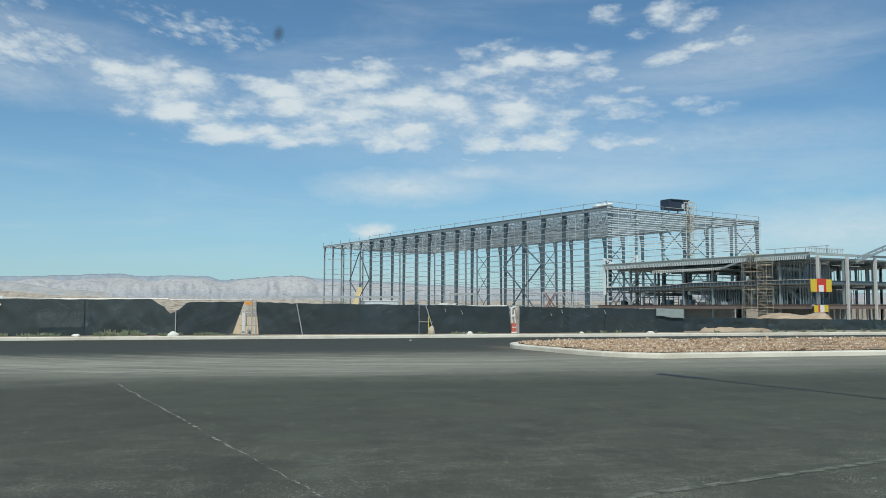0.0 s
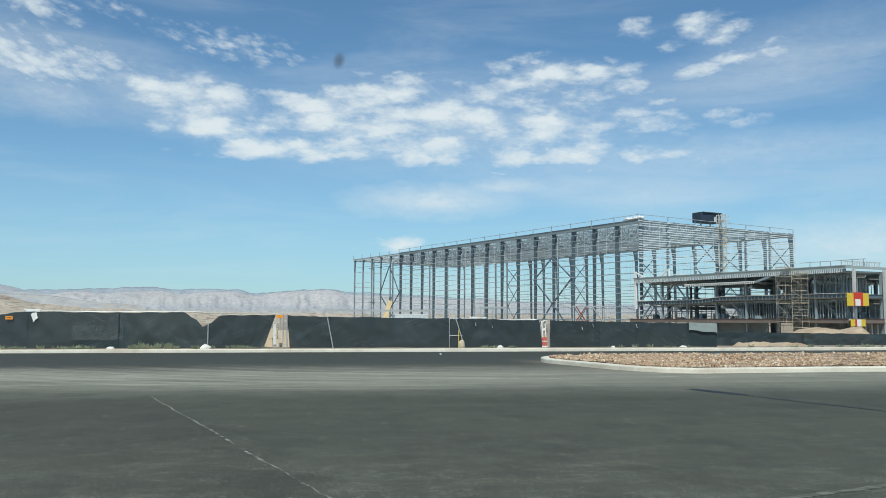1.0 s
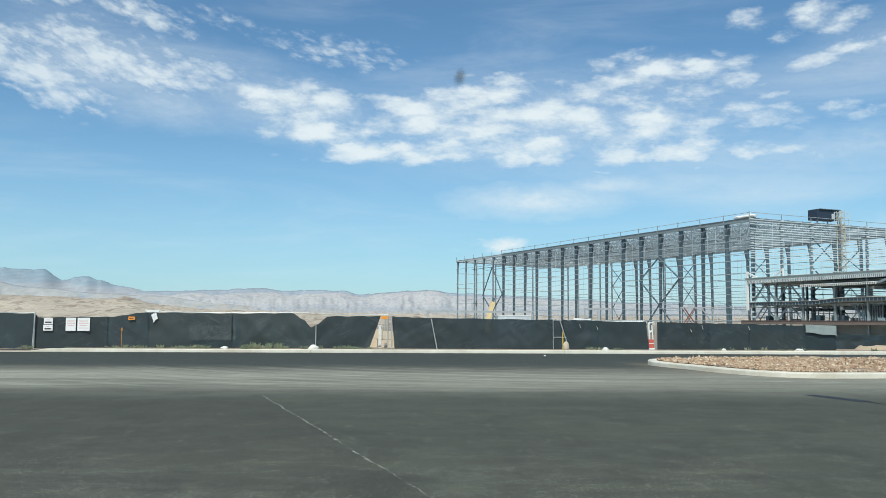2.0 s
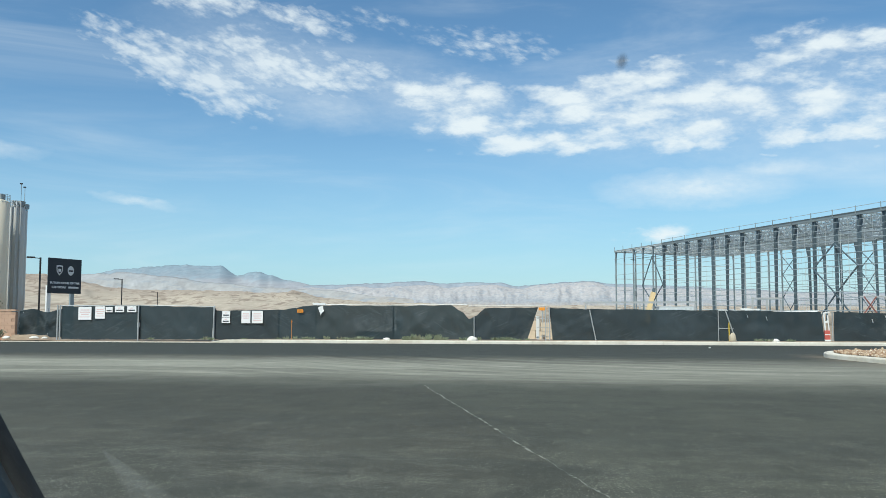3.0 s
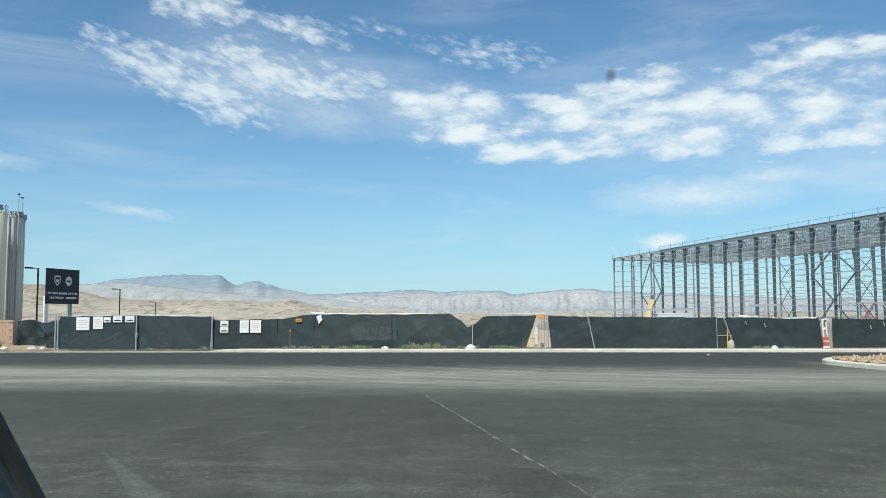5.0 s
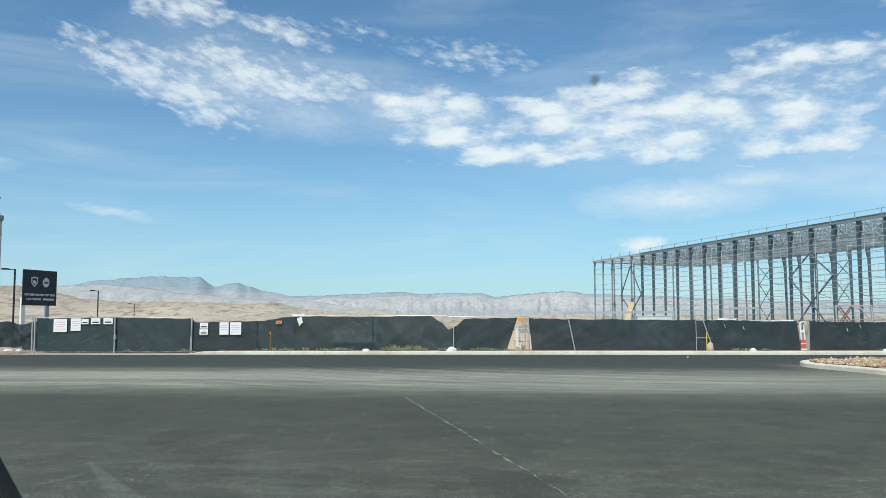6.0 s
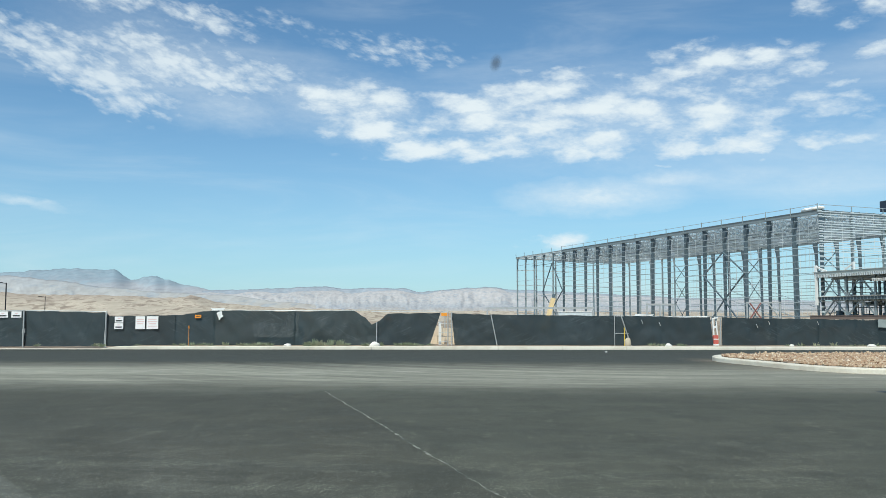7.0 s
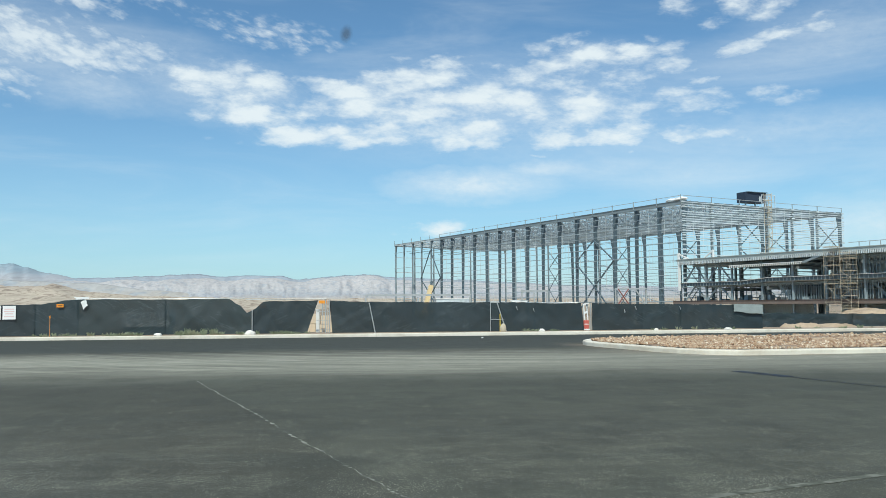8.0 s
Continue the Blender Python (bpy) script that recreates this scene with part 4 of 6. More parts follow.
def rag(name, x, z, w, h, y, tilt, seed, label):
    """A crumpled piece of white sheet."""
    verts, faces, n = [], [], 7
    for i in range(n):
        for k in range(n):
            u, v = i / (n - 1) - 0.5, k / (n - 1) - 0.5
            r = 1 + 0.35 * noise.noise((u * 3, v * 3, seed))
            verts.append((x + (u * math.cos(tilt) - v * math.sin(tilt)) * w * r, y - 0.06 * abs(noise.noise((u * 4, v * 4, seed + 5))) - 0.02, z + (u * math.sin(tilt) + v * math.cos(tilt)) * h * r))
    for i in range(n - 1):
        for k in range(n - 1):
            a = i * n + k
            faces.append((a, a + n, a + n + 1, a + 1))
    return tagged(raw(name, verts, faces, WHITE, smooth=True), label, "plastic sheet")


rag("torn_sheet", -12.62, 1.64, 0.24, 0.34, FENCE_Y - 0.06, 0.5, 2.0, "torn white plastic sheet caught on the fence")
rag("draped_sheet", -12.75, 1.93, 0.62, 0.13, FENCE_Y + 0.02, 0.0, 7.0, "white plastic sheet draped over the top rail")
rag("draped_sheet", 8.75, 1.64, 0.85, 0.09, FENCE_Y + 0.02, -0.06, 9.0, "white plastic sheet draped over the top rail")
rag("draped_sheet", 10.9, 1.55, 1.9, 0.06, FENCE_Y + 0.05, -0.03, 12.0, "narrow white plastic sheet along the fence top")


def stake(x, y, z, mat, label, r=0.022):
    ob = thing("survey_stake", pose(x, y, 0.05), label, "stake")
    bm = bmesh.new()
    beam(bm, (0, 0, 0), (0.01, 0, z), r * 2, r)
    part("lath", bm, mat, ob)
    part("ribbon", box(bmesh.new(), (-r * 1.2, -r, z * 0.86), (r * 1.6, r, z * 0.95)), ORANGE, ob)


stake(-13.87, 42.0, 1.08, WOOD, "orange-stained wooden survey stake in the verge")


def marker_and_bag():
    ob = thing("yellow_marker", pose(7.66, 42.4, 0.05), "yellow marker pipe standing by the fence", "marker")
    part("pipe", pipe(bmesh.new(), (0, 0, 0), (0, 0, 0.92), 0.024), YELLOW, ob)
    part("cap", pipe(bmesh.new(), (0, 0, 0.92), (0, 0, 0.96), 0.030), YELLOW, ob)
    bm = bmesh.new()
    bmesh.ops.create_icosphere(bm, subdivisions=3, radius=0.5)
    for v in bm.verts:
        v.co = 0.55 * Vector((v.co.x * 0.62 * (1 + 0.2 * noise.noise(v.co * 3)), v.co.y * 0.5, max(v.co.z, -0.42) * 0.95 * (1 + 0.15 * noise.noise(v.co * 4))))
    ob = part("sandbag", bm, BAG, smooth=True)
    ob.location = (7.82, 42.4, 0.26)
    tagged(ob, "tan canvas sandbag at the foot of a marker", "sandbag")


marker_and_bag()


def barrier():
    ob = thing("water_barrier", pose(12.35, 43.3, 0.05), "red and white traffic barrier seen through a gap", "barrier")
    bm = box(bmesh.new(), (-0.15, -0.12, 0.02), (0.15, 0.12, 0.14))
    part("base", bm, WHITE, ob)
    bm = box(bmesh.new(), (-0.12, -0.10, 0.14), (0.12, 0.10, 0.58))
    bmesh.ops.bevel(bm, geom=bm.edges[:], offset=0.04, segments=2)
    body = part("body", bm, RED_DULL2, ob)
    for z in (0.36,):
        part("stripe", box(bmesh.new(), (-0.125, -0.106, z), (0.125, -0.100, z + 0.04)), WHITE, body)
    bm = bmesh.new()
    beam(bm, (-0.08, 0, 0.56), (-0.13, 0, 1.40), 0.09, 0.06)
    beam(bm, (0.10, 0, 0.56), (0.05, 0, 1.30), 0.04, 0.05)
    beam(bm, (-0.12, 0, 0.95), (0.10, 0, 1.02), 0.05, 0.10)
    beam(bm, (-0.16, 0, 1.40), (0.14, 0, 1.46), 0.05, 0.06)
    part("upright", bm, WHITE, ob)


barrier()


def gap_stuff():
    ob = thing("concrete_blocks", pose(-2.35, 45.2, 0), "stacked tan concrete blocks behind the fence gap", "concrete block")
    for k, (x, w, z0, z1) in enumerate(((0, 0.70, 0.0, 0.55), (0.72, 0.75, 0.0, 0.50), (1.49, 0.5, 0.0, 0.52), (0.35, 0.62, 0.56, 1.06), (1.0, 0.80, 0.53, 0.96))):
        bm = box(bmesh.new(), (x, 0, z0), (x + w, 0.6, z1))
        bmesh.ops.bevel(bm, geom=bm.edges[:], offset=0.03, segments=2)
        part("block", bm, PALE_SAND, ob)
    ob = thing("storage_box", pose(-11.9, 47.0, -0.02), "pale storage box seen faintly through the fence cloth", "storage box")
    bm = box(bmesh.new(), (0, 0, 0.45), (2.5, 1.6, 1.22))
    bmesh.ops.bevel(bm, geom=bm.edges[:], offset=0.05, segments=2)
    part("body", bm, WHITE, ob)
    part("skid", box(bmesh.new(), (0.1, 0.1, 0.0), (2.4, 1.5, 0.45)), BLACK, ob)
    ob = thing("utility_box", pose(-1.50, 44.4, 0), "slim white utility pedestal in the fence gap", "utility box")
    bm = box(bmesh.new(), (-0.07, -0.06, 0), (0.07, 0.06, 1.25))
    bmesh.ops.bevel(bm, geom=bm.edges[:], offset=0.03, segments=2)
    part("body", bm, WHITE, ob)
    part("lid", box(bmesh.new(), (-0.09, -0.08, 1.25), (0.09, 0.08, 1.30)), WHITE, ob)
    for x, y, z in ((-1.45, 52.0, 1.55), (-5.0, 52.0, 1.30)):
        sg = thing("orange_sign", pose(x, y, 0), "orange plate on a post behind the fence", "sign")
        part("plate", box(bmesh.new(), (-0.22, 0, z + 0.06), (0.24, 0.02, z + 0.24)), ORANGE, sg)
        part("post", pipe(bmesh.new(), (0, 0.05, -0.2), (0, 0.05, z + 0.1), 0.03), GALV, sg)


gap_stuff()


def rock(x, y, w, h, seed):
    bm = bmesh.new()
    bmesh.ops.create_icosphere(bm, subdivisions=3, radius=1)
    for v in bm.verts:
        k = 1 + 0.25 * noise.noise(v.co * 1.6 + Vector((seed, 0, 0)))
        v.co = Vector((v.co.x * w / 2 * k, v.co.y * w * 0.4 * k, max(v.co.z, -0.3) * h * k))
    ob = part("boulder", bm, ROCK, smooth=True)
    ob.location = (x, y, 0.14)
    tagged(ob, "white rounded boulder lying on the verge", "boulder", "boulders along the fence")


for i, (x, w, h) in enumerate([(-8.9, 0.40, 0.10), (-4.62, 0.50, 0.18), (9.68, 0.30, 0.12), (15.6, 0.24, 0.08), (19.4, 0.4, 0.09), (-28.0, 0.5, 0.10), (-27.4, 0.3, 0.08), (-29.6, 0.4, 0.12)]):
    rock(x, 41.9, w, h, i * 4.0)


def mound(name, x, y, w, d, h, mat, label, base, seed):
    verts, faces, n = [], [], 28
    for i in range(n):
        for k in range(n):
            u, v = i / (n - 1) * 2 - 1, k / (n - 1) * 2 - 1
            r = max(0.0, 1 - (abs(u) ** 2.2 + abs(v) ** 2.2))
            z = h * min(1.0, r * 1.9) ** 0.9 * (1 + 0.45 * noise.noise((u * 2.2, v * 2.0, seed))) + h * 0.10 * noise.noise((u * 7, v * 7, seed)) * (r > 0)
            verts.append((x + u * w / 2, y + v * d / 2, base + z))
    for i in range(n - 1):
        for k in range(n - 1):
            a = i * n + k
            faces.append((a, a + n, a + n + 1, a + 1))
    return tagged(raw(name, verts, faces, mat, smooth=True), label, "dirt pile")


mound("dirt_mound", 24.9, 44.6, 2.6, 1.6, 0.24, SAND, "low heap of sand at the fence corner", 0.05, 3.0)
mound("dirt_mound", 27.0, 44.8, 2.6, 1.6, 0.22, SAND, "small heap of sand at the fence corner", 0.03, 6.0)
mound("dirt_mound", 61.0, 92.0, 11.0, 6.0, 1.25, SAND, "long bank of excavated sand before the building", -0.75, 9.0)
mound("dirt_mound", 47.0, 110.0, 9.0, 6.0, 1.6, DIRT, "bank of brown soil before the building", -1.6, 12.0)
mound("dirt_mound", -29.0, 43.0, 2.6, 1.2, 0.22, DIRT, "low soil heap at the foot of the screened fence", 0.02, 15.0)


def litter(x, y, seed):
    bm = bmesh.new()
    bmesh.ops.create_icosphere(bm, subdivisions=2, radius=0.04)
    for v in bm.verts:
        v.co = Vector((v.co.x * 1.3, v.co.y, v.co.z * 0.6)) * (1 + 0.5 * noise.noise(v.co * 30 + Vector((seed, 0, 0))))
    ob = part("paper_scrap", bm, WHITE)
    ob.location = (x, y, 0.03)
    tagged(ob, "crumpled white paper scrap on the asphalt", "litter")


litter(5.9, 37.1, 1.0)


# ---- weeds and shrubs ----
def tuft_blades(verts, faces, x, y, z, h, spread, count, rnd):
    for _ in range(count):
        a = rnd.random() * math.tau
        r = rnd.random() * spread
        hh = h * rnd.uniform(0.4, 1.0)
        bx, by = x + math.cos(a) * r * 0.5, y + math.sin(a) * r * 0.5
        tx, ty = bx + math.cos(a) * spread * rnd.uniform(0.1, 0.7), by + math.sin(a) * spread * rnd.uniform(0.1, 0.7)
        w = rnd.uniform(0.008, 0.022)
        k = len(verts)
        verts += [(bx - w, by, z), (bx + w, by, z), ((bx + tx) / 2 + w, (by + ty) / 2, z + hh * 0.6), ((bx + tx) / 2 - w, (by + ty) / 2, z + hh * 0.6), (tx, ty, z + hh)]
        faces += [(k, k + 1, k + 2, k + 3), (k + 3, k + 2, k + 4)]


def build_weeds():
    rnd = random.Random(5)
    verts, faces = [], []
    spots = [(-15.2, -12.2, 10), (-11.6, -9.8, 16), (-8.2, -6.0, 26), (-5.4, -1.8, 14), (-3.6, -2.6, 10), (8.6, 11.0, 8), (14.0, 20.0, 8), (-22, -16, 5), (22.5, 34, 26)]
    for a, b, n in spots:
        for _ in range(n):
            x = rnd.uniform(a, b)
            tall = 0.42 if a == -8.2 else 0.26
            tuft_blades(verts, faces, x, rnd.uniform(42.2, 42.9), 0.06, tall * rnd.uniform(0.5, 1.1), 0.25, 22, rnd)
    tagged(raw("weeds", verts, faces, LEAF), "dry grey-green weeds along the fence foot", "weeds", kind="stuff")


build_weeds()


def shrub(name, x, y, z, h, w, leaf, label, seed, n=420, size=1.0):
    """Thin branching stems with many small leaves."""
    rnd = random.Random(seed)
    ob = thing(name, pose(x, y, z), label, "shrub")
    bm, verts, faces = bmesh.new(), [], []
    for _ in range(9):
        a, lean = rnd.random() * math.tau, rnd.uniform(0.1, 0.5)
        tip = Vector((math.cos(a) * w * lean, math.sin(a) * w * lean, h * rnd.uniform(0.6, 1.0)))
        pipe(bm, (0, 0, 0), tip, 0.014, 5, 0.005)
        for _ in range(n // 9):
            p = tip * rnd.uniform(0.3, 1.0) + Vector((rnd.gauss(0, w * 0.13), rnd.gauss(0, w * 0.13), rnd.gauss(0, h * 0.06)))
            s, q = rnd.uniform(0.02, 0.05) * size, Euler((rnd.random() * 6, rnd.random() * 6, rnd.random() * 6)).to_matrix()
            k = len(verts)
            verts += [tuple(p + q @ Vector(c) * s) for c in ((-1, 0, 0), (0, -0.5, 0.1), (1.2, 0, 0), (0, 0.5, 0.1))]
            faces.append((k, k + 1, k + 2, k + 3))
    part("stems", bm, WOOD, ob)
    raw("leaves", verts, faces, leaf, ob)


for i in range(8):
    shrub("roadside_shrub", -33.4 + i * 0.42 + (i % 2) * 0.12, 41.9, 0.02, 0.50 + 0.10 * (i % 3), 0.75, SAGE, "grey-green roadside shrub before the block wall", 40 + i, 620, 1.7)
for i, x in enumerate((-32.2, -31.6, -31.05)):
    shrub("flowering_stalks", x, 42.05, 0.05, 1.15 - 0.15 * i, 0.28, REDLEAF, "rust-coloured seed stalks before the block wall", 60 + i, 300, 1.4)

# ---- the block wall, silos, sign and street lamps at the site's entrance ----


def block_wall():
    ob = thing("block_wall", pose(0, 0, 0), "terracotta block wall with a flat cap", "wall", kind="structure")
    part("core", box(bmesh.new(), (-40.2, 42.96, -0.05), (-29.86, 43.16, 1.52)), MORTAR, ob)
    me = bpy.data.meshes.new("block")
    bm = box(bmesh.new(), (-0.2, -0.008, 0), (0.2, 0.0, 0.19))
    bm.to_mesh(me)
    bm.free()
    me.materials.append(WALL_TAN)
    for r in range(8):
        for i in range(12):
            b = new("block", me)
            b.parent = ob
            b.location = (-30.08 - i * 0.41 - (0.2 if r % 2 else 0), 42.955, 0.0 + r * 0.197)
    part("cap", box(bmesh.new(), (-40.2, 42.92, 1.57), (-29.84, 43.20, 1.66)), WALL_TAN, ob)


block_wall()


def around(az, d):
    return d * math.sin(radians(az)), d * math.cos(radians(az))


def silo(az, d, r, z, mat, label, name="silo", rail=True):
    x, y = around(az, d)
    ob = thing(name, pose(x, y, -1.62), label, "silo", "silos at the batch plant")
    h = z + 1.62
    bm = bmesh.new()
    lathe(bm, [(r, 0), (r, h * 0.33), (r * 1.004, h * 0.335), (r, h * 0.34), (r, h * 0.66), (r * 1.004, h * 0.665), (r, h * 0.67), (r, h - 0.45), (r * 0.985, h - 0.42), (r * 0.5, h - 0.12), (r * 0.1, h)], 48)
    part("shell", bm, mat, ob, smooth=True)
    bm = bmesh.new()
    for k in range(12):
        a = k * math.tau / 12
        pipe(bm, (r * math.cos(a), r * math.sin(a), h - 0.45), (r * math.cos(a), r * math.sin(a), h + 0.35), 0.03, 5)
        for zz in (h - 0.05, h + 0.35):
            b = a + math.tau / 12
            pipe(bm, (r * math.cos(a), r * math.sin(a), zz), (r * math.cos(b), r * math.sin(b), zz), 0.025, 5)
    part("guard_rail", bm, STEEL_MID, ob)
    bm = box(bmesh.new(), (-0.1, -0.4, h - 0.2), (0.9, 0.4, h + 0.4))
    bmesh.ops.bevel(bm, geom=bm.edges[:], offset=0.06, segments=2)
    part("dust_filter", bm, STEEL_MID, ob)
    if not rail:
        return ob
    bm = bmesh.new()
    for k, a in enumerate((-0.5, -0.9, -1.35)):
        c, s = math.cos(a) * (r + 0.14), math.sin(a) * (r + 0.14)
        bend = [(c, s, 0), (c, s, h - 0.2), (c * 0.93, s * 0.93, h + 0.22), (c * 0.72, s * 0.72, h + 0.36), (c * 0.5, s * 0.5, h + 0.22), (c * 0.42, s * 0.42, h - 0.2)]
        for p, q in zip(bend, bend[1:]):
            pipe(bm, p, q, 0.085, 8)
    part("fill_pipe", bm, GALV, ob)
    part("vent_pole", pipe(bmesh.new(), (r * 0.6, 0, h - 0.3), (r * 0.6, 0, h + 2.5), 0.035, 5), STEEL_MID, ob)
    part("pole_lamp", box(bmesh.new(), (r * 0.6 - 0.16, -0.1, h + 2.45), (r * 0.6 + 0.1, 0.1, h + 2.6)), BLACK, ob)
    return ob


silo(-36.06, 110, 1.46, 14.6, SILO, "tall cream-painted cement silo with a top rail", rail=False)
silo(-34.98, 114, 1.05, 14.4, SILO_GREY, "tall grey silo with fill pipes beside the cream one")
silo(-34.72, 117, 0.80, 14.4, SILO_GREY, "slim grey silo with fill pipes at the end")


def plant_boxes():
    x, y = around(-37.25, 104)
    ob = thing("equipment_shed", pose(x, y, -1.62, 0, 0, 36), "dark green equipment shed below the silos", "shed")
    bm = box(bmesh.new(), (-3.2, -1.0, 0), (2.05, 1.5, 6.6))
    part("body", bm, material("green_sheet", (0.085, 0.10, 0.085), 0.7, 0.0, 0.3, 1.0, 8.0, 0.1), ob)
    bm = box(bmesh.new(), (-3.3, -1.15, 6.6), (2.12, 1.6, 6.75))
    part("roof", bm, STEEL_DARK, ob)
    x, y = around(-38.0, 118)
    ob = thing("conveyor_tower", pose(x, y, -1.62, 0, 0, 36), "dark brown tower beside the silos", "tower")
    part("body", box(bmesh.new(), (-3, -1, 0), (2.6, 1.2, 13.0)), material("brown_sheet", (0.055, 0.05, 0.045), 0.7, 0.0, 0.3, 1.0, 8.0, 0.1), ob)
    part("roof", box(bmesh.new(), (-3.1, -1.1, 13.0), (2.7, 1.3, 13.2)), STEEL_DARK, ob)
    shrub("young_tree", *around(-36.1, 72), -0.7, 3.9, 1.5, LEAF, "sparse young tree before the silo", 90, 1300, 2.2)


plant_boxes()


def lettering(name, text, size, x, z, y, mat, parent):
    """Flat raised letters, centred."""
    c = bpy.data.curves.new(name, "FONT")
    c.body, c.size, c.align_x, c.extrude, c.offset = text, size, "CENTER", 0.004, 0.012
    tmp = new(name, c)
    me = bpy.data.meshes.new_from_object(tmp)
    bpy.data.objects.remove(tmp)
    me.transform(Matrix.Translation((x, y, z)) @ Euler((math.pi / 2, 0, 0)).to_matrix().to_4x4())
    me.materials.append(mat)
    ob = new(name, me)
    ob.parent = parent
    return ob


def site_sign():
    x, y = around(-32.15, 75)
    ob = thing("site_sign", pose(x, y, -0.7, 0, 0, 79) @ Matrix.Diagonal((1.43, 1, 1, 1)), "slate project sign board on two white posts", "sign")
    w, z0, z1 = 2.50, 3.70, 6.50
    bm = box(bmesh.new(), (-w / 2, 0, z0), (w / 2, 0.05, z1))
    board = part("board", bm, BOARD, ob)
    # both posts are white; grey on the right one paints its shade
    for px in (-w / 2 + 0.13, w / 2 - 0.62):
        part("post", box(bmesh.new(), (px - 0.13, 0.055, 0), (px + 0.15, 0.20, z0 + 0.6)), WHITE if px < 0 else STEEL_MID, ob)
    bm = bmesh.new()
    shield = [(-0.24, 0.36), (0, 0.42), (0.24, 0.36), (0.22, -0.1), (0, -0.42), (-0.22, -0.1)]
    bm.faces.new([bm.verts.new((-0.42 + a, -0.006, 5.55 + b)) for a, b in shield])
    part("shield_emblem", bm, SILVER, board)
    bm = bmesh.new()
    bm.faces.new([bm.verts.new((-0.42 + a * 0.72, -0.009, 5.55 + b * 0.72)) for a, b in shield])
    part("shield_field", bm, BOARD, board)
    part("shield_bar", box(bmesh.new(), (-0.52, -0.014, 5.42), (-0.32, -0.010, 5.66)), SILVER, board)
    bm = bmesh.new()
    bm.faces.new([bm.verts.new((0.43 + 0.25 * math.cos(k * math.tau / 24), -0.006, 5.55 + 0.36 * math.sin(k * math.tau / 24) * (1 if abs(math.sin(k * math.tau / 24)) < 0.9 else 1.08))) for k in range(24)])
    part("oval_emblem", bm, SILVER, board)
    part("oval_bar", box(bmesh.new(), (0.26, -0.012, 5.47), (0.60, -0.008, 5.60)), BOARD, board)
    lettering("headline", "FUTURE HOME OF THE", 0.212, 0, 4.47, -0.006, SILVER, board)
    lettering("town_line", "LAS VEGAS", 0.212, -0.44, 4.12, -0.006, SILVER, board)
    part("team_bar", box(bmesh.new(), (0.26, -0.01, 4.12), (1.05, -0.004, 4.27)), SILVER, board)
    return ob


site_sign()


def street_lamp(az, d, z, arm):
    x, y = around(az, d)
    base = ground_height(x, y)
    ob = thing("street_lamp", pose(x, y, base, 0, 0, -az), "black street lamp with a flat arm head", "street lamp", "street lamps on the access road")
    h = z - base
    part("pole", box(bmesh.new(), (-0.10, -0.10, 0), (0.10, 0.10, h)), BLACK, ob)
    bm = bmesh.new()
    beam(bm, (0, 0, h - 0.1), (-arm * 0.45, 0, h - 0.05), 0.10, 0.08)
    part("arm", bm, BLACK, ob)
    bm = box(bmesh.new(), (-arm, -0.2, h - 0.08), (-arm * 0.4, 0.2, h + 0.08))
    bmesh.ops.bevel(bm, geom=bm.edges[:], offset=0.03, segments=2)
    head = part("lamp_head", bm, BLACK, ob)
    part("lens", box(bmesh.new(), (-arm * 0.95, -0.15, h - 0.10), (-arm * 0.5, 0.15, h - 0.083)), PAPER, head)


street_lamp(-33.54, 106, 7.65, 1.4)
street_lamp(-28.85, 165, 7.5, 1.4)
street_lamp(-26.71, 290, 8.0, 2.0)

# ---- the steel hall ----
HALL = pose(68.4, 167.4, -1.62, 0, 0, 19.4)   # origin: the near corner; local x along the short side, y along the long side
HW, HL, ROOF = 46.7, 152.8, 24.2              # heights from the slab at -1.62
BAY = HL / 20
GABLE = HW / 6


def tapered(bm, x, inward, y, rows, thick):
    """A web plate whose depth follows (height, depth) pairs."""
    rings = []
    for z, depth in rows:
        rings.append([bm.verts.new((x + inward * a, y + b, z)) for a, b in ((0.08, -thick / 2), (depth - 0.08, -thick / 2), (depth - 0.08, thick / 2), (0.08, thick / 2))])
    for r0, r1 in zip(rings, rings[1:]):
        for e in range(4):
            bm.faces.new((r0[e], r0[(e + 1) % 4], r1[(e + 1) % 4], r1[e]))
    bm.faces.new(rings[0][::-1])
    bm.faces.new(rings[-1])


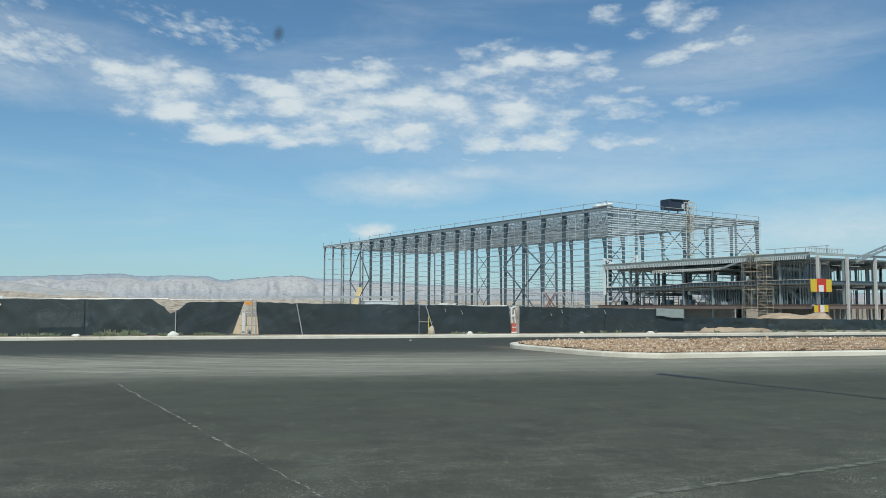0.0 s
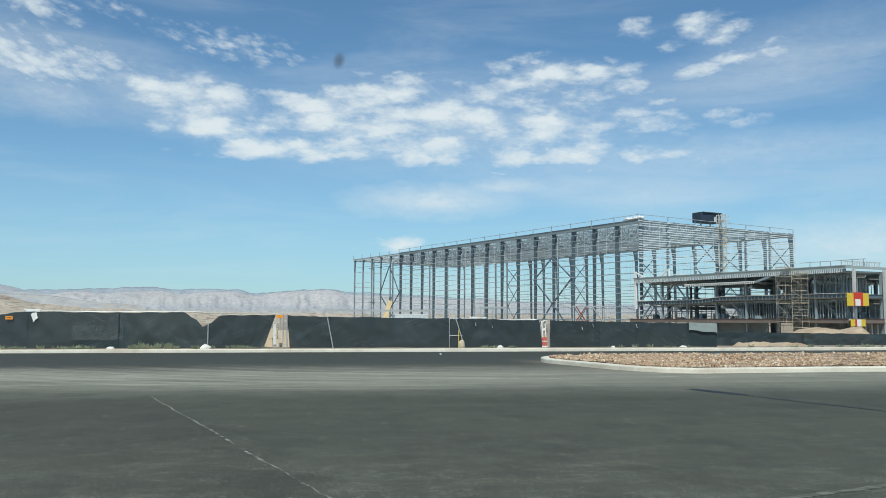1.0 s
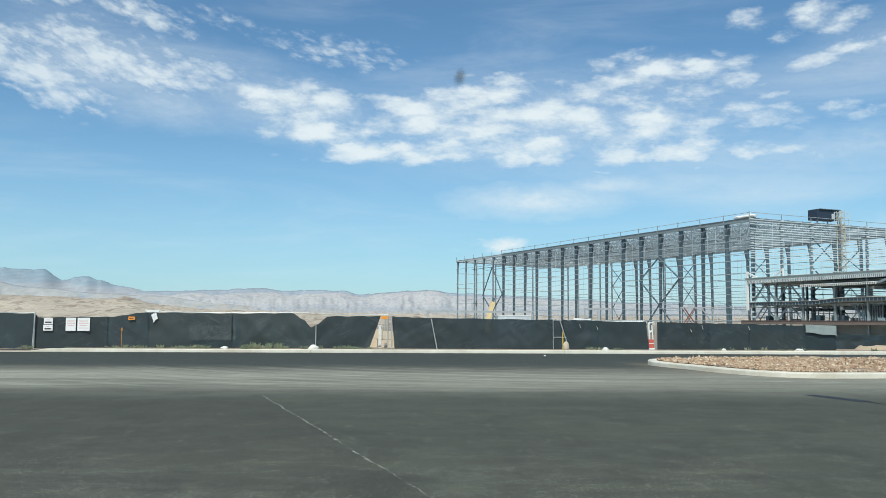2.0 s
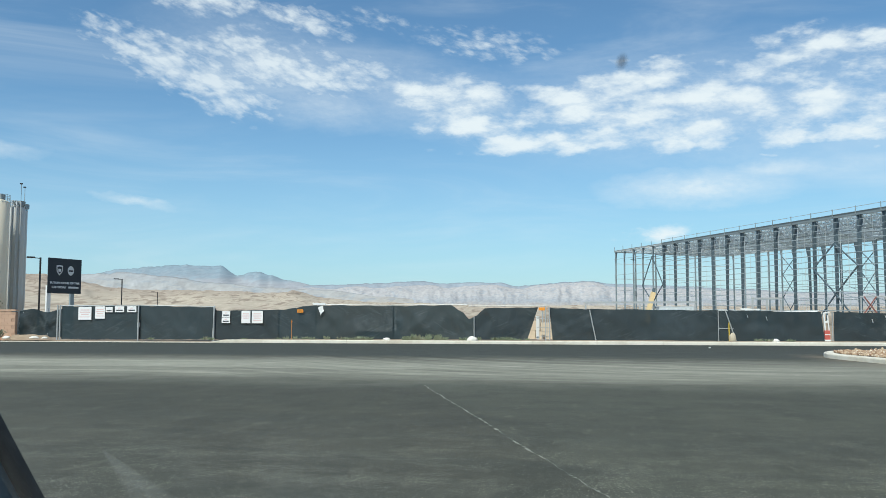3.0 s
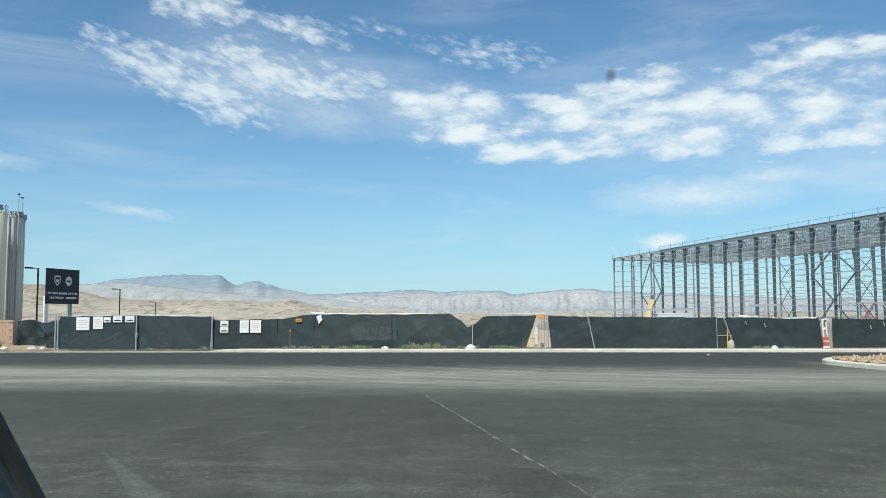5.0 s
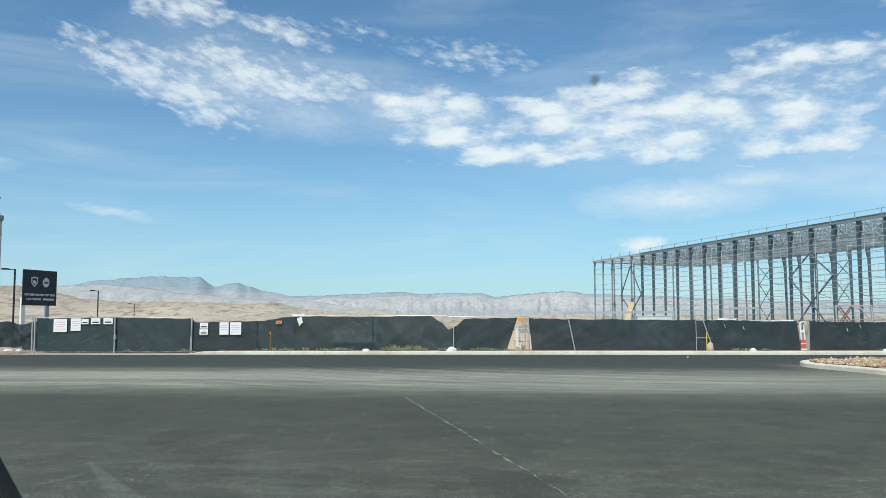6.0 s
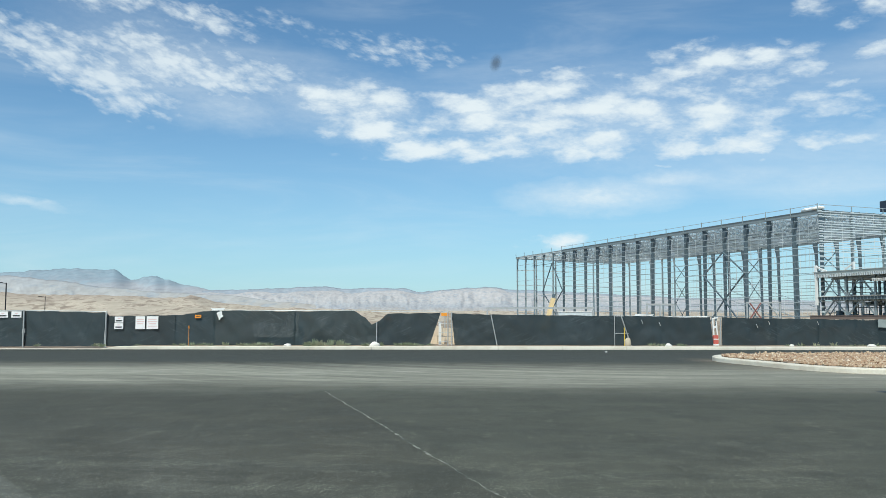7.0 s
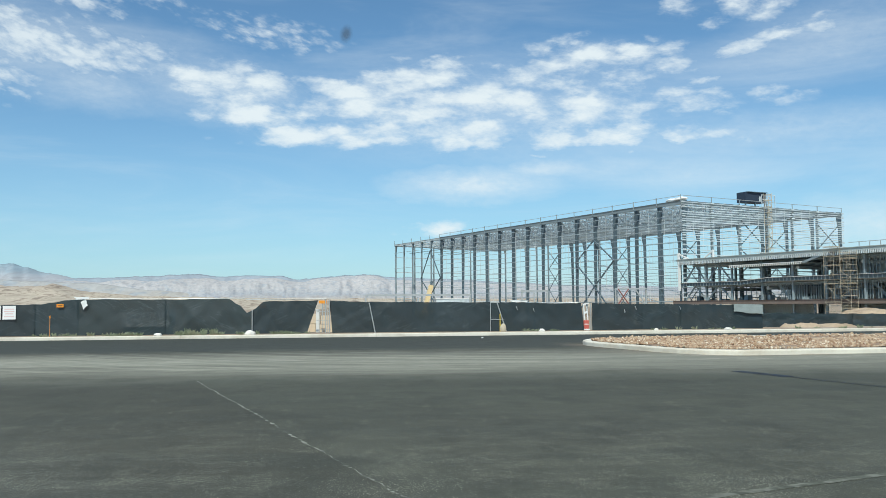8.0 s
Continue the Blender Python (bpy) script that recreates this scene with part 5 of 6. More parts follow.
def build_hall():
    hall = thing("steel_hall", HALL, "unclad grey steel frame of a large hall under construction", "building")
    rnd = random.Random(3)
    # main columns on both long sides, haunched at the top
    for side, x in enumerate((0.0, HW)):
        inward = 1 if side == 0 else -1
        for i in range(21):
            y = i * BAY
            strong = i < 16
            d0, d1, head = (0.52, 0.92, 1.5) if strong else (0.45, 0.5, 0.8)
            bm, knee = bmesh.new(), ROOF - (3.8 if strong else 2.2)
            tapered(bm, x, inward, y, [(0.0, d0), (knee, d1), (ROOF - 0.9, head), (ROOF, head)], 0.10)
            for z0, z1, a0, a1 in ((0.0, knee, d0, d1), (knee, ROOF - 0.9, d1, head)):
                beam(bm, (x + inward * (a0 - 0.04), y, z0), (x + inward * (a1 - 0.04), y, z1), 0.28, 0.08, (1, 0, 0))
            beam(bm, (x + inward * 0.04, y, 0.0), (x + inward * 0.04, y, ROOF), 0.28, 0.08, (1, 0, 0))
            part("column", bm, STEEL_DARK if strong else STEEL_MID, hall)
            if side == 0 and i:
                bm = bmesh.new()
                beam(bm, (x + 0.2, y, ROOF - 4.2), (x + 0.2, y - 1.0, ROOF - 0.7), 0.26, 0.26, (1, 0, 0))
                part("knee_brace", bm, STEEL_DARK, hall)
    # end-wall columns
    for j in range(1, 6):
        for y in (0.0, HL):
            bm = bmesh.new()
            ibeam(bm, (j * GABLE, y, 0), (j * GABLE, y, ROOF - 0.3), 0.36, 0.5, (0, 1, 0), 0.05)
            part("wind_column", bm, STEEL_MID, hall)
    # roof trusses across
    for i in range(21):
        y, bm = i * BAY, bmesh.new()
        top, low = ROOF - 0.35, ROOF - 3.1
        beam(bm, (0.3, y, top), (HW - 0.3, y, top), 0.28, 0.30)
        if i > 16:
            part("roof_truss", bm, GIRT, hall)
            continue
        beam(bm, (1.2, y, low), (HW * 0.55, y, low), 0.28, 0.28)
        n = 16
        for k in range(9):
            a, b = 0.6 + (HW - 1.2) * k / n, 0.6 + (HW - 1.2) * (k + 1) / n
            beam(bm, (a, y, low if k % 2 else top), (b, y, top if k % 2 else low), 0.20, 0.20)
            if k:
                beam(bm, (a, y, low), (a, y, top), 0.14, 0.14)
        part("roof_truss", bm, LONG_GIRT if i % 3 else STEEL_MID, hall)
    # purlins and sag bars along the roof
    for k in range(25):
        x, bm = 0.4 + (HW - 0.8) * k / 24, bmesh.new()
        beam(bm, (x, 0, ROOF - 0.12), (x, HL, ROOF - 0.12), 0.12, 0.24)
        part("purlin", bm, GIRT if k % 3 == 0 else STEEL_MID, hall)
    for k in range(1, 5):
        x, bm = HW * k / 8, bmesh.new()
        beam(bm, (x, 0, ROOF - 3.0), (x, HL, ROOF - 3.0), 0.14, 0.14)
        part("bottom_strut", bm, STEEL_MID, hall)
    # eave beams
    for x in (-0.05, HW + 0.05):
        part("eave_beam", ibeam(bmesh.new(), (x, BAY * 15, ROOF - 0.3), (x, HL + 0.2, ROOF - 0.3), 0.3, 0.5), GIRT, hall)
        part("eave_girder", ibeam(bmesh.new(), (x, -0.2, ROOF - 0.45), (x, BAY * 15 - 0.02, ROOF - 0.35), 0.35, 0.8), STEEL_MID, hall)
    for y in (-0.05, HL + 0.05):
        part("eave_beam", ibeam(bmesh.new(), (-0.2, y, ROOF - 0.45), (HW + 0.2, y, ROOF - 0.45), 0.3, 0.6), STEEL_MID, hall)
    # open-web joists between the trusses
    for i in range(16):
        for k in (1, 2, 4, 6, 8):
            x, bm = 0.4 + (HW - 0.8) * k / 16, bmesh.new()
            a, b, n = i * BAY, (i + 1) * BAY, 6
            rings = []
            for q in range(n + 1):
                u, z = a + (b - a) * q / n, ROOF - (0.3 if q % 2 else 2.9)
                rings.append([bm.verts.new((x + dx, u + dy, z)) for dx, dy in ((-0.05, -0.08), (0.05, -0.08), (0.05, 0.08), (-0.05, 0.08))])
            for r0, r1 in zip(rings, rings[1:]):
                for e in range(4):
                    bm.faces.new((r0[e], r0[(e + 1) % 4], r1[(e + 1) % 4], r1[e]))
            bm.faces.new(rings[0][::-1])
            bm.faces.new(rings[-1])
            part("web_joist", bm, LONG_GIRT, hall)
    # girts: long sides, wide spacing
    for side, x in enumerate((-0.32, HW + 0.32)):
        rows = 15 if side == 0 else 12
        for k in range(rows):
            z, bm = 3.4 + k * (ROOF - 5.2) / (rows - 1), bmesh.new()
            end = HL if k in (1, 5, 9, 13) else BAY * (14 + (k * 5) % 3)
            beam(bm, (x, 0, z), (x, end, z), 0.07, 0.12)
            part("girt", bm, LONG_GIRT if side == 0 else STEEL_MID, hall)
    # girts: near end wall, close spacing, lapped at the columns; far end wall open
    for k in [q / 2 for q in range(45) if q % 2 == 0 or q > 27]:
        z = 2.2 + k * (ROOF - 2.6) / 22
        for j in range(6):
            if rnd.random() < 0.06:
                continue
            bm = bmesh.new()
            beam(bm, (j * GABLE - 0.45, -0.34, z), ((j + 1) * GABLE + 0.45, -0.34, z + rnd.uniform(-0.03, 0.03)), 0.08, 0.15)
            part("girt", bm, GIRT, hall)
    for k in range(23):
        z = 2.2 + k * (ROOF - 2.6) / 22
        for j in range(7):
            part("girt_clip", box(bmesh.new(), (j * GABLE - 0.42, -0.46, z - 0.08), (j * GABLE + 0.42, -0.39, z + 0.20)), GIRT, hall)
    for k in range(4):
        z, bm = 4 + k * 5.2, bmesh.new()
        beam(bm, (0, HL + 0.3, z), (HW, HL + 0.3, z), 0.12, 0.2)
        part("girt", bm, GIRT, hall)
    # sag rods of the end wall
    for j in range(6):
        for t in (0.33, 0.67):
            x, bm = (j + t) * GABLE, bmesh.new()
            beam(bm, (x, -0.36, 2.2), (x, -0.36, ROOF - 0.5), 0.05, 0.05)
            part("sag_rod", bm, GIRT, hall)
    for i in range(15):
        for t in (0.33, 0.67):
            for x in (-0.36, HW + 0.36):
                bm = bmesh.new()
                beam(bm, (x, (i + t) * BAY, 3.4), (x, (i + t) * BAY, ROOF - 1.8), 0.045, 0.045)
                part("sag_rod", bm, GIRT, hall)
    # cross bracing
    braced = [(HW, i, i + 1) for i in (2, 6, 10, 15)]
    for x, i, j in braced:
        for z0, z1 in ((0.0, 8.0), (8.0, 15.5), (15.5, 21.5)):
            bm = bmesh.new()
            beam(bm, (x, i * BAY, z0), (x, j * BAY, z1), 0.18, 0.18, (1, 0, 0))
            beam(bm, (x, i * BAY, z1), (x, j * BAY, z0), 0.18, 0.18, (1, 0, 0))
            part("cross_brace", bm, STEEL_DARK, hall)
    for mid, low, side, top in ((4, 7.0, 12.8, 17.9), (16, 6.0, 11.5, 20.5)):
        for way in (-1, 1):
            a, b = mid * BAY, (mid + way) * BAY
            for (p, q), (m, n) in (((a, top), (b, side)), ((b, side), (a, low)), ((a, low), (b, 0.2))):
                bm = bmesh.new()
                beam(bm, (-0.1, p, q), (-0.1, m, n), 0.26, 0.26, (1, 0, 0))
                part("cross_brace", bm, STEEL_DARK, hall)
    for i, z0, j, z1 in ((13, 18.0, 7, 6.0), (12, 12.0, 8, 3.0), (7, 9.0, 2, 2.0), (9, 3.0, 12, 9.0)):
        bm = bmesh.new()
        beam(bm, (HW - 1.2, i * BAY, z0), (HW - 1.2, j * BAY, z1), 0.14, 0.14, (1, 0, 0))
        part("tie_rod", bm, LONG_GIRT, hall)
    for j in (2, 5):
        bm = bmesh.new()
        for z0, z1 in ((9.0, 15.0), (15.0, 21.5)):
            beam(bm, (j * GABLE, 0.3, z0), ((j + 1) * GABLE, 0.3, z1), 0.18, 0.18, (0, 1, 0))
            beam(bm, (j * GABLE, 0.3, z1), ((j + 1) * GABLE, 0.3, z0), 0.18, 0.18, (0, 1, 0))
        part("cross_brace", bm, STEEL_DARK, hall)
    # guard rail at the roof edge
    for i in range(21):
        part("guard_post", pipe(bmesh.new(), (-0.25, i * BAY, ROOF - 0.6), (-0.25, i * BAY, ROOF + 1.15), 0.10, 5), STEEL_MID, hall)
    for j in range(1, 7):
        part("guard_post", pipe(bmesh.new(), (j * GABLE, -0.25, ROOF - 0.6), (j * GABLE, -0.25, ROOF + 1.0), 0.09, 5), STEEL_MID, hall)
    for z in (ROOF + 0.95,):
        part("guard_cable", pipe(bmesh.new(), (-0.25, 0, z), (-0.25, BAY * 15, z), 0.055, 5), GALV, hall)
        part("guard_cable", pipe(bmesh.new(), (0, -0.25, z), (HW, -0.25, z), 0.055, 5), GALV, hall)
    # the roof falls a little across the hall and rises along it
    for ob in hall.children:
        for v in ob.data.vertices:
            v.co.z *= 1 + (0.0062 * v.co.y - 0.0155 * v.co.x) / ROOF
    return hall


build_hall()


def hall_extras():
    to = HALL
    # plant room frame on the roof behind the end wall
    ob = thing("plant_room", to @ pose(GABLE * 2.05 + 8.6, 5.0, ROOF + 0.7), "dark roof plant room with an open steel edge", "plant room")
    part("body", box(bmesh.new(), (-1.9, 0, 0.5), (4.4, 2.6, 2.72)), DARK_BOX, ob)
    part("roof", box(bmesh.new(), (-1.4, -0.3, 2.72), (4.6, 2.9, 2.87)), STEEL_DARK, ob)
    for x in (-1.7, 1.2, 4.2):
        part("leg", box(bmesh.new(), (x - 0.12, 0.1, -0.8), (x + 0.12, 0.34, 0.5)), STEEL_DARK, ob)
    part("hatch", box(bmesh.new(), (2.2, -0.06, 0.7), (3.0, -0.002, 1.9)), GIRT, ob)
    bm = bmesh.new()
    for x in (2.4, 3.4, 4.4, 5.4, 6.4):
        beam(bm, (x, -0.6, -0.7), (x, -0.6, 2.3), 0.12, 0.12)
    beam(bm, (2.4, -0.6, 1.2), (6.4, -0.6, 1.2), 0.1, 0.1)
    beam(bm, (2.4, -0.6, 2.2), (6.4, -0.6, 2.2), 0.1, 0.1)
    part("edge_frame", bm, GIRT, ob)
    # rolls of sheeting at the near corner
    for k, (x, y, w) in enumerate(((0.6, 1.0, 1.6), (0.8, 4.2, 1.2), (1.2, 2.6, 1.8))):
        bm = bmesh.new()
        bmesh.ops.create_icosphere(bm, subdivisions=3, radius=1)
        for v in bm.verts:
            v.co = Vector((v.co.x * w * 0.6, v.co.y * w, max(v.co.z, -0.5) * 0.5)) * (1 + 0.25 * noise.noise(v.co * 2 + Vector((k, 0, 0))))
        r = part("sheeting_bundle", bm, WHITE, smooth=True)
        r.matrix_world = to @ pose(x, y, ROOF + 0.3)
        tagged(r, "white wrapped bundle of sheeting on the roof edge", "bundle")


hall_extras()


def scaffold(name, m, w, d, h, bays, label, lift=2.0, bar=0.10):
    """A tube scaffold tower with ledgers, boards and zigzag braces."""
    ob = thing(name, m, label, "scaffold")
    xs = [w * i / bays for i in range(bays + 1)]
    for x in xs:
        for y in (0, d):
            part("standard", pipe(bmesh.new(), (x, y, 0), (x, y, h), bar / 2, 5), SCAFFOLD, ob)
    levels = int(h / lift)
    for k in range(1, levels + 1):
        z, bm = k * lift, bmesh.new()
        for y in (0, d):
            beam(bm, (0, y, z), (w, y, z), bar * 0.8)
            beam(bm, (0, y, z - lift / 2), (w, y, z - lift / 2), bar * 0.6)
        for x in xs:
            beam(bm, (x, 0, z), (x, d, z), bar * 0.8)
        part("ledger", bm, SCAFFOLD, ob)
        if k % 2 == 0:
            part("board", box(bmesh.new(), (0.05, 0.1, z + 0.05), (w - 0.05, d - 0.1, z + 0.12)), SCAFFOLD, ob)
    bm = bmesh.new()
    for k in range(levels):
        for i in range(bays):
            a, b = (xs[i], xs[i + 1]) if k % 2 == 0 else (xs[i + 1], xs[i])
            beam(bm, (a, 0, k * lift), (b, 0, (k + 1) * lift), bar * 0.7)
    part("brace", bm, SCAFFOLD, ob)
    return ob


scaffold("hoist_tower", HALL @ pose(GABLE * 3.0 - 1.9, -2.6, 11.8), 0.95, 1.2, 14.6, 1, "tan scaffold hoist tower before the hall's end wall", 1.3, 0.10)
scaffold("scaffold_tower", HALL @ pose(-2.9, -36.6, 0, 0, 0, -90), 1.9, 1.6, 12.6, 1, "slender tan tube scaffold tower before the office frame", 1.5, 0.05)
scaffold("scaffold_tower", HALL @ pose(-2.9, -39.7, 0, 0, 0, -90), 1.9, 1.6, 11.4, 1, "tan tube scaffold stair tower beside a taller one", 1.0, 0.05)

# ---- the office frame beside it ----
OL, OROOF = 48.4, 11.8


def build_office():
    ob = thing("office_frame", HALL, "three-level steel and concrete office frame without walls", "building")
    rnd = random.Random(8)
    bays = [0, 6.2, 13.0, 20.4, 27.4, 34.4, 41.8, OL - 0.3]
    cols_x = [0.3, 8.0, 16.0, 24.0, 32.0, 40.0, HW]
    for s in bays:
        for k, x in enumerate(cols_x):
            if s == bays[-1] and k == 0:
                continue
            bm = bmesh.new()
            if k == 0:
                ibeam(bm, (x, -s, 0), (x, -s, OROOF - 1.0), 0.34, 0.34, (1, 0, 0), 0.06)
            else:
                beam(bm, (x, -s, 0), (x, -s, OROOF - 0.8), 0.36, 0.36, (1, 0, 0))
            part("column", bm, STEEL_MID, ob)
    # concrete floors with steel edge beams
    part("floor_slab", box(bmesh.new(), (-0.7, -OL, 3.25), (HW, 2.0, 3.50)), SLAB, ob)
    part("edge_beam", ibeam(bmesh.new(), (-0.75, -OL, 3.15), (-0.75, 2.5, 3.15), 0.3, 0.75), RUST, ob, "rust-primed edge beam")
    bm = bmesh.new()
    path = [(0.5, 6.72), (-16.5, 6.72), (-22.5, 7.15), (-OL, 7.15)]
    for (a, za), (b, zb) in zip(path, path[1:]):
        beam(bm, (-0.4, a, za), (-0.4, b, zb), 0.5, 0.62)
    part("edge_beam", bm, STEEL_DARK, ob)
    for (a, za), (b, zb) in zip(path, path[1:]):
        for k in range(int((a - b) / 0.8)):
            f = (k + 0.5) / int((a - b) / 0.8)
            part("edge_stiffener", box(bmesh.new(), (-0.72, a + (b - a) * f - 0.07, za + (zb - za) * f - 0.30), (-0.652, a + (b - a) * f + 0.07, za + (zb - za) * f + 0.24)), STEEL_MID, ob)
        bm = bmesh.new()
        beam(bm, (-0.55, a, za + 0.36), (-0.55, b, zb + 0.36), 0.7, 0.09)
        part("slab_edge", bm, SLAB, ob)
    part("floor_slab", box(bmesh.new(), (0, -OL, 6.75), (HW, 0.0, 7.0)), SLAB, ob)
    # roof with a ribbed fascia
    part("roof_slab", box(bmesh.new(), (0.2, -OL + 0.2, OROOF - 1.0), (HW, -0.5, OROOF - 0.75)), DECK, ob)
    part("fascia_beam", box(bmesh.new(), (-1.1, -OL, OROOF - 0.5), (-0.9, 0.6, OROOF)), DECK, ob)
    part("fascia_backing", box(bmesh.new(), (-1.05, -OL, OROOF - 1.05), (-0.9, 0.6, OROOF - 0.502)), STEEL_DARK, ob)
    me = bpy.data.meshes.new("fascia_rib")
    bm = bmesh.new()
    beam(bm, (0, 0.06, -1.02), (0, -0.06, -0.50), 0.17, 0.15, (1, 0, 0))
    bm.to_mesh(me)
    bm.free()
    me.materials.append(GIRT)
    for k in range(118):
        r = new("fascia_rib", me)
        r.parent = ob
        r.location = (-1.14, 0.2 - k * 0.41, OROOF)
    part("fascia_cap", box(bmesh.new(), (-1.25, -OL - 0.1, OROOF), (0.3, 0.7, OROOF + 0.10)), DECK, ob)
    part("fascia_beam", box(bmesh.new(), (-1.1, -OL - 0.2, OROOF - 0.42), (HW, -OL - 0.01, OROOF - 0.02)), DECK, ob)
    for k in range(22):
        part("parapet_stud", box(bmesh.new(), (-0.6 + k * 0.42, -OL + 0.5, OROOF - 0.1), (-0.5 + k * 0.42, -OL + 0.6, OROOF + 0.75)), GIRT, ob)
    part("parapet_rail", box(bmesh.new(), (-0.7, -OL + 0.48, OROOF + 0.75), (8.6, -OL + 0.62, OROOF + 0.85)), GIRT, ob)
    for x0, x1, z in ((2.0, 6.5, 10.1), (7.6, 15.0, 9.9), (8.5, 14.0, 5.9)):
        part("deck_edge", box(bmesh.new(), (x0, -OL + 2.0, z), (x1, -OL + 2.1, z + 0.16)), WHITE, ob, "bright galvanised deck edge")
    for z0, z1 in ((7.0, 10.8), (3.5, 6.7)):
        for k in range(30):
            if rnd.random() < 0.75:
                x = 1.0 + k * 0.75
                part("wall_stud", box(bmesh.new(), (x, -OL + 3.4, z0), (x + 0.1, -OL + 3.5, z1)), STEEL_MID, ob)
    for k in range(14):
        part("shoring_post", pipe(bmesh.new(), (1.2 + k * 1.5, -OL + 0.6, 0), (1.2 + k * 1.5, -OL + 0.6, 2.8), 0.12, 6), SLAB, ob)
    # lower soffit with a bright deck edge
    part("soffit_deck", box(bmesh.new(), (-0.9, -31.0, OROOF - 2.05), (9.0, -13.6, OROOF - 1.9)), DECK, ob)
    part("soffit_edge", box(bmesh.new(), (-1.05, -30.8, OROOF - 1.82), (-0.9, -13.6, OROOF - 1.72)), WHITE, ob, "bright galvanised deck edge")
    me = bpy.data.meshes.new("deck_flute")
    bm = bmesh.new()
    beam(bm, (0, 0.05, -0.36), (0, -0.05, 0.0), 0.10, 0.24, (1, 0, 0))
    bm.to_mesh(me)
    bm.free()
    me.materials.append(WHITE)
    for k in range(36):
        r = new("deck_flute", me)
        r.parent = ob
        r.location = (-0.98, -13.8 - k * 0.47, OROOF - 1.82)
    # studs of the facade that is being framed
    for y0, y1, z0, z1 in ((-OL + 1.0, -34.5, 3.6, 6.7), (-33.0, -24.0, 3.6, 6.4), (-OL + 1.0, -36.0, 9.6, 10.75)):
        for k in range(int((y1 - y0) / 0.5)):
            if rnd.random() < 0.85:
                part("facade_stud", box(bmesh.new(), (0.55, y0 + k * 0.5, z0), (0.67, y0 + k * 0.5 + 0.07, z1 - rnd.random() * 0.3)), STEEL_MID, ob)
    bm = bmesh.new()
    beam(bm, (-1.0, -30.8, OROOF - 1.9), (-1.0, -35.2, OROOF - 0.7), 0.2, 0.4)
    part("soffit_ramp", bm, STEEL_MID, ob)
    # rails on the roof
    bm = bmesh.new()
    for k in range(6):
        beam(bm, (4, -38 - k * 2, OROOF), (4, -38 - k * 2, OROOF + 1.3), 0.1)
    beam(bm, (4, -36, OROOF + 1.25), (4, -OL, OROOF + 1.25), 0.1)
    part("roof_rail", bm, GALV, ob)
    # partitions, stud walls and stacks inside
    for x, a, b, z0, z1 in ((11.0, -OL + 5, -26.5, 7.0, 10.8), (15.0, -44.0, -24.0, 3.5, 6.7), (18.0, -22.0, -12.0, 3.5, 6.7), (14.0, -OL + 4, -26.0, 0.0, 3.2), (9.0, -24.0, -6.0, 0.0, 3.1)):
        part("partition", box(bmesh.new(), (x, a, z0), (x + 0.15, b, z1)), INTERIOR, ob)
    for x, a, b, z0, z1, step in ((2.5, -OL, -31, 7.0, 10.8, 0.62), (4.0, -47, -22, 3.5, 6.6, 0.62), (3.0, -19, -3, 3.5, 6.6, 1.3)):
        y = a
        while y < b:
            if rnd.random() < 0.8:
                part("wall_stud", box(bmesh.new(), (x, y, z0), (x + 0.15, y + 0.09, z1)), STEEL_MID, ob)
            y += step
    for k in range(46):
        y, x = -rnd.uniform(2, 46), rnd.uniform(0.6, 9)
        z = 3.5 if k % 4 else 7.0
        w, h = rnd.uniform(0.3, 1.5), rnd.uniform(0.2, 1.2)
        part("material_pallet", box(bmesh.new(), (x, y, z), (x + 1.2, y + w, z + h)), (INTERIOR, STEEL_DARK, STEEL_MID, SLAB)[k % 4], ob)
    # joists and ducts below the floors
    for z in (6.45, OROOF - 1.3):
        for k in range(9):
            bm = bmesh.new()
            beam(bm, (1.6 + k * 3.1, -OL + 0.6, z - 0.14 * (k % 2)), (1.6 + k * 3.1, -1.0, z - 0.14 * (k % 2)), 0.22, 0.30)
            part("joist", bm, (STEEL_MID, GIRT, STEEL_DARK)[k % 3], ob)
    for y, x0, x1, z in ((-36.0, 1.0, 14.0, 5.6), (-21.0, 1.0, 11.0, 5.7), (-40.5, 1.5, 18.0, 9.6), (-27.0, 2.0, 15.0, 9.2), (-9.0, 1.0, 14.0, 5.6)):
        part("duct", pipe(bmesh.new(), (x0, y, z), (x1, y + 1.5, z), 0.32, 10), GIRT, ob)
    for y in (-44.0, -34.5, -24.5):
        bm = bmesh.new()
        beam(bm, (3.2, y, 3.5), (3.2, y + 3.4, 6.6), 0.12, 0.5)
        part("stair_flight", bm, STEEL_MID, ob)
    # knee braces in the first bays
    for a, b in ((-0.2, -6.0), (-6.4, -12.8)):
        for z0, z1 in ((3.6, 6.5), (7.2, 10.6)):
            bm = bmesh.new()
            mid = (a + b) / 2
            beam(bm, (0.3, a, z0), (0.3, mid, z1), 0.22, 0.22, (1, 0, 0))
            beam(bm, (0.3, b, z0), (0.3, mid, z1), 0.22, 0.22, (1, 0, 0))
            part("knee_brace", bm, STEEL_MID, ob)
    # white jib frames where the office meets the hall
    bm = bmesh.new()
    beam(bm, (-0.9, 0.3, 5.5), (-0.9, 0.3, 13.2), 0.4, 0.4)
    beam(bm, (-0.9, 0.3, 13.0), (-0.9, -2.6, 11.9), 0.25, 0.25)
    part("white_strut", bm, WHITE, ob, "white painted strut")
    bm = bmesh.new()
    beam(bm, (-0.9, -9.4, 11.6), (-0.9, -9.4, 13.3), 0.3, 0.3)
    beam(bm, (-0.9, -9.4, 13.2), (-0.9, -7.0, 11.9), 0.22, 0.22)
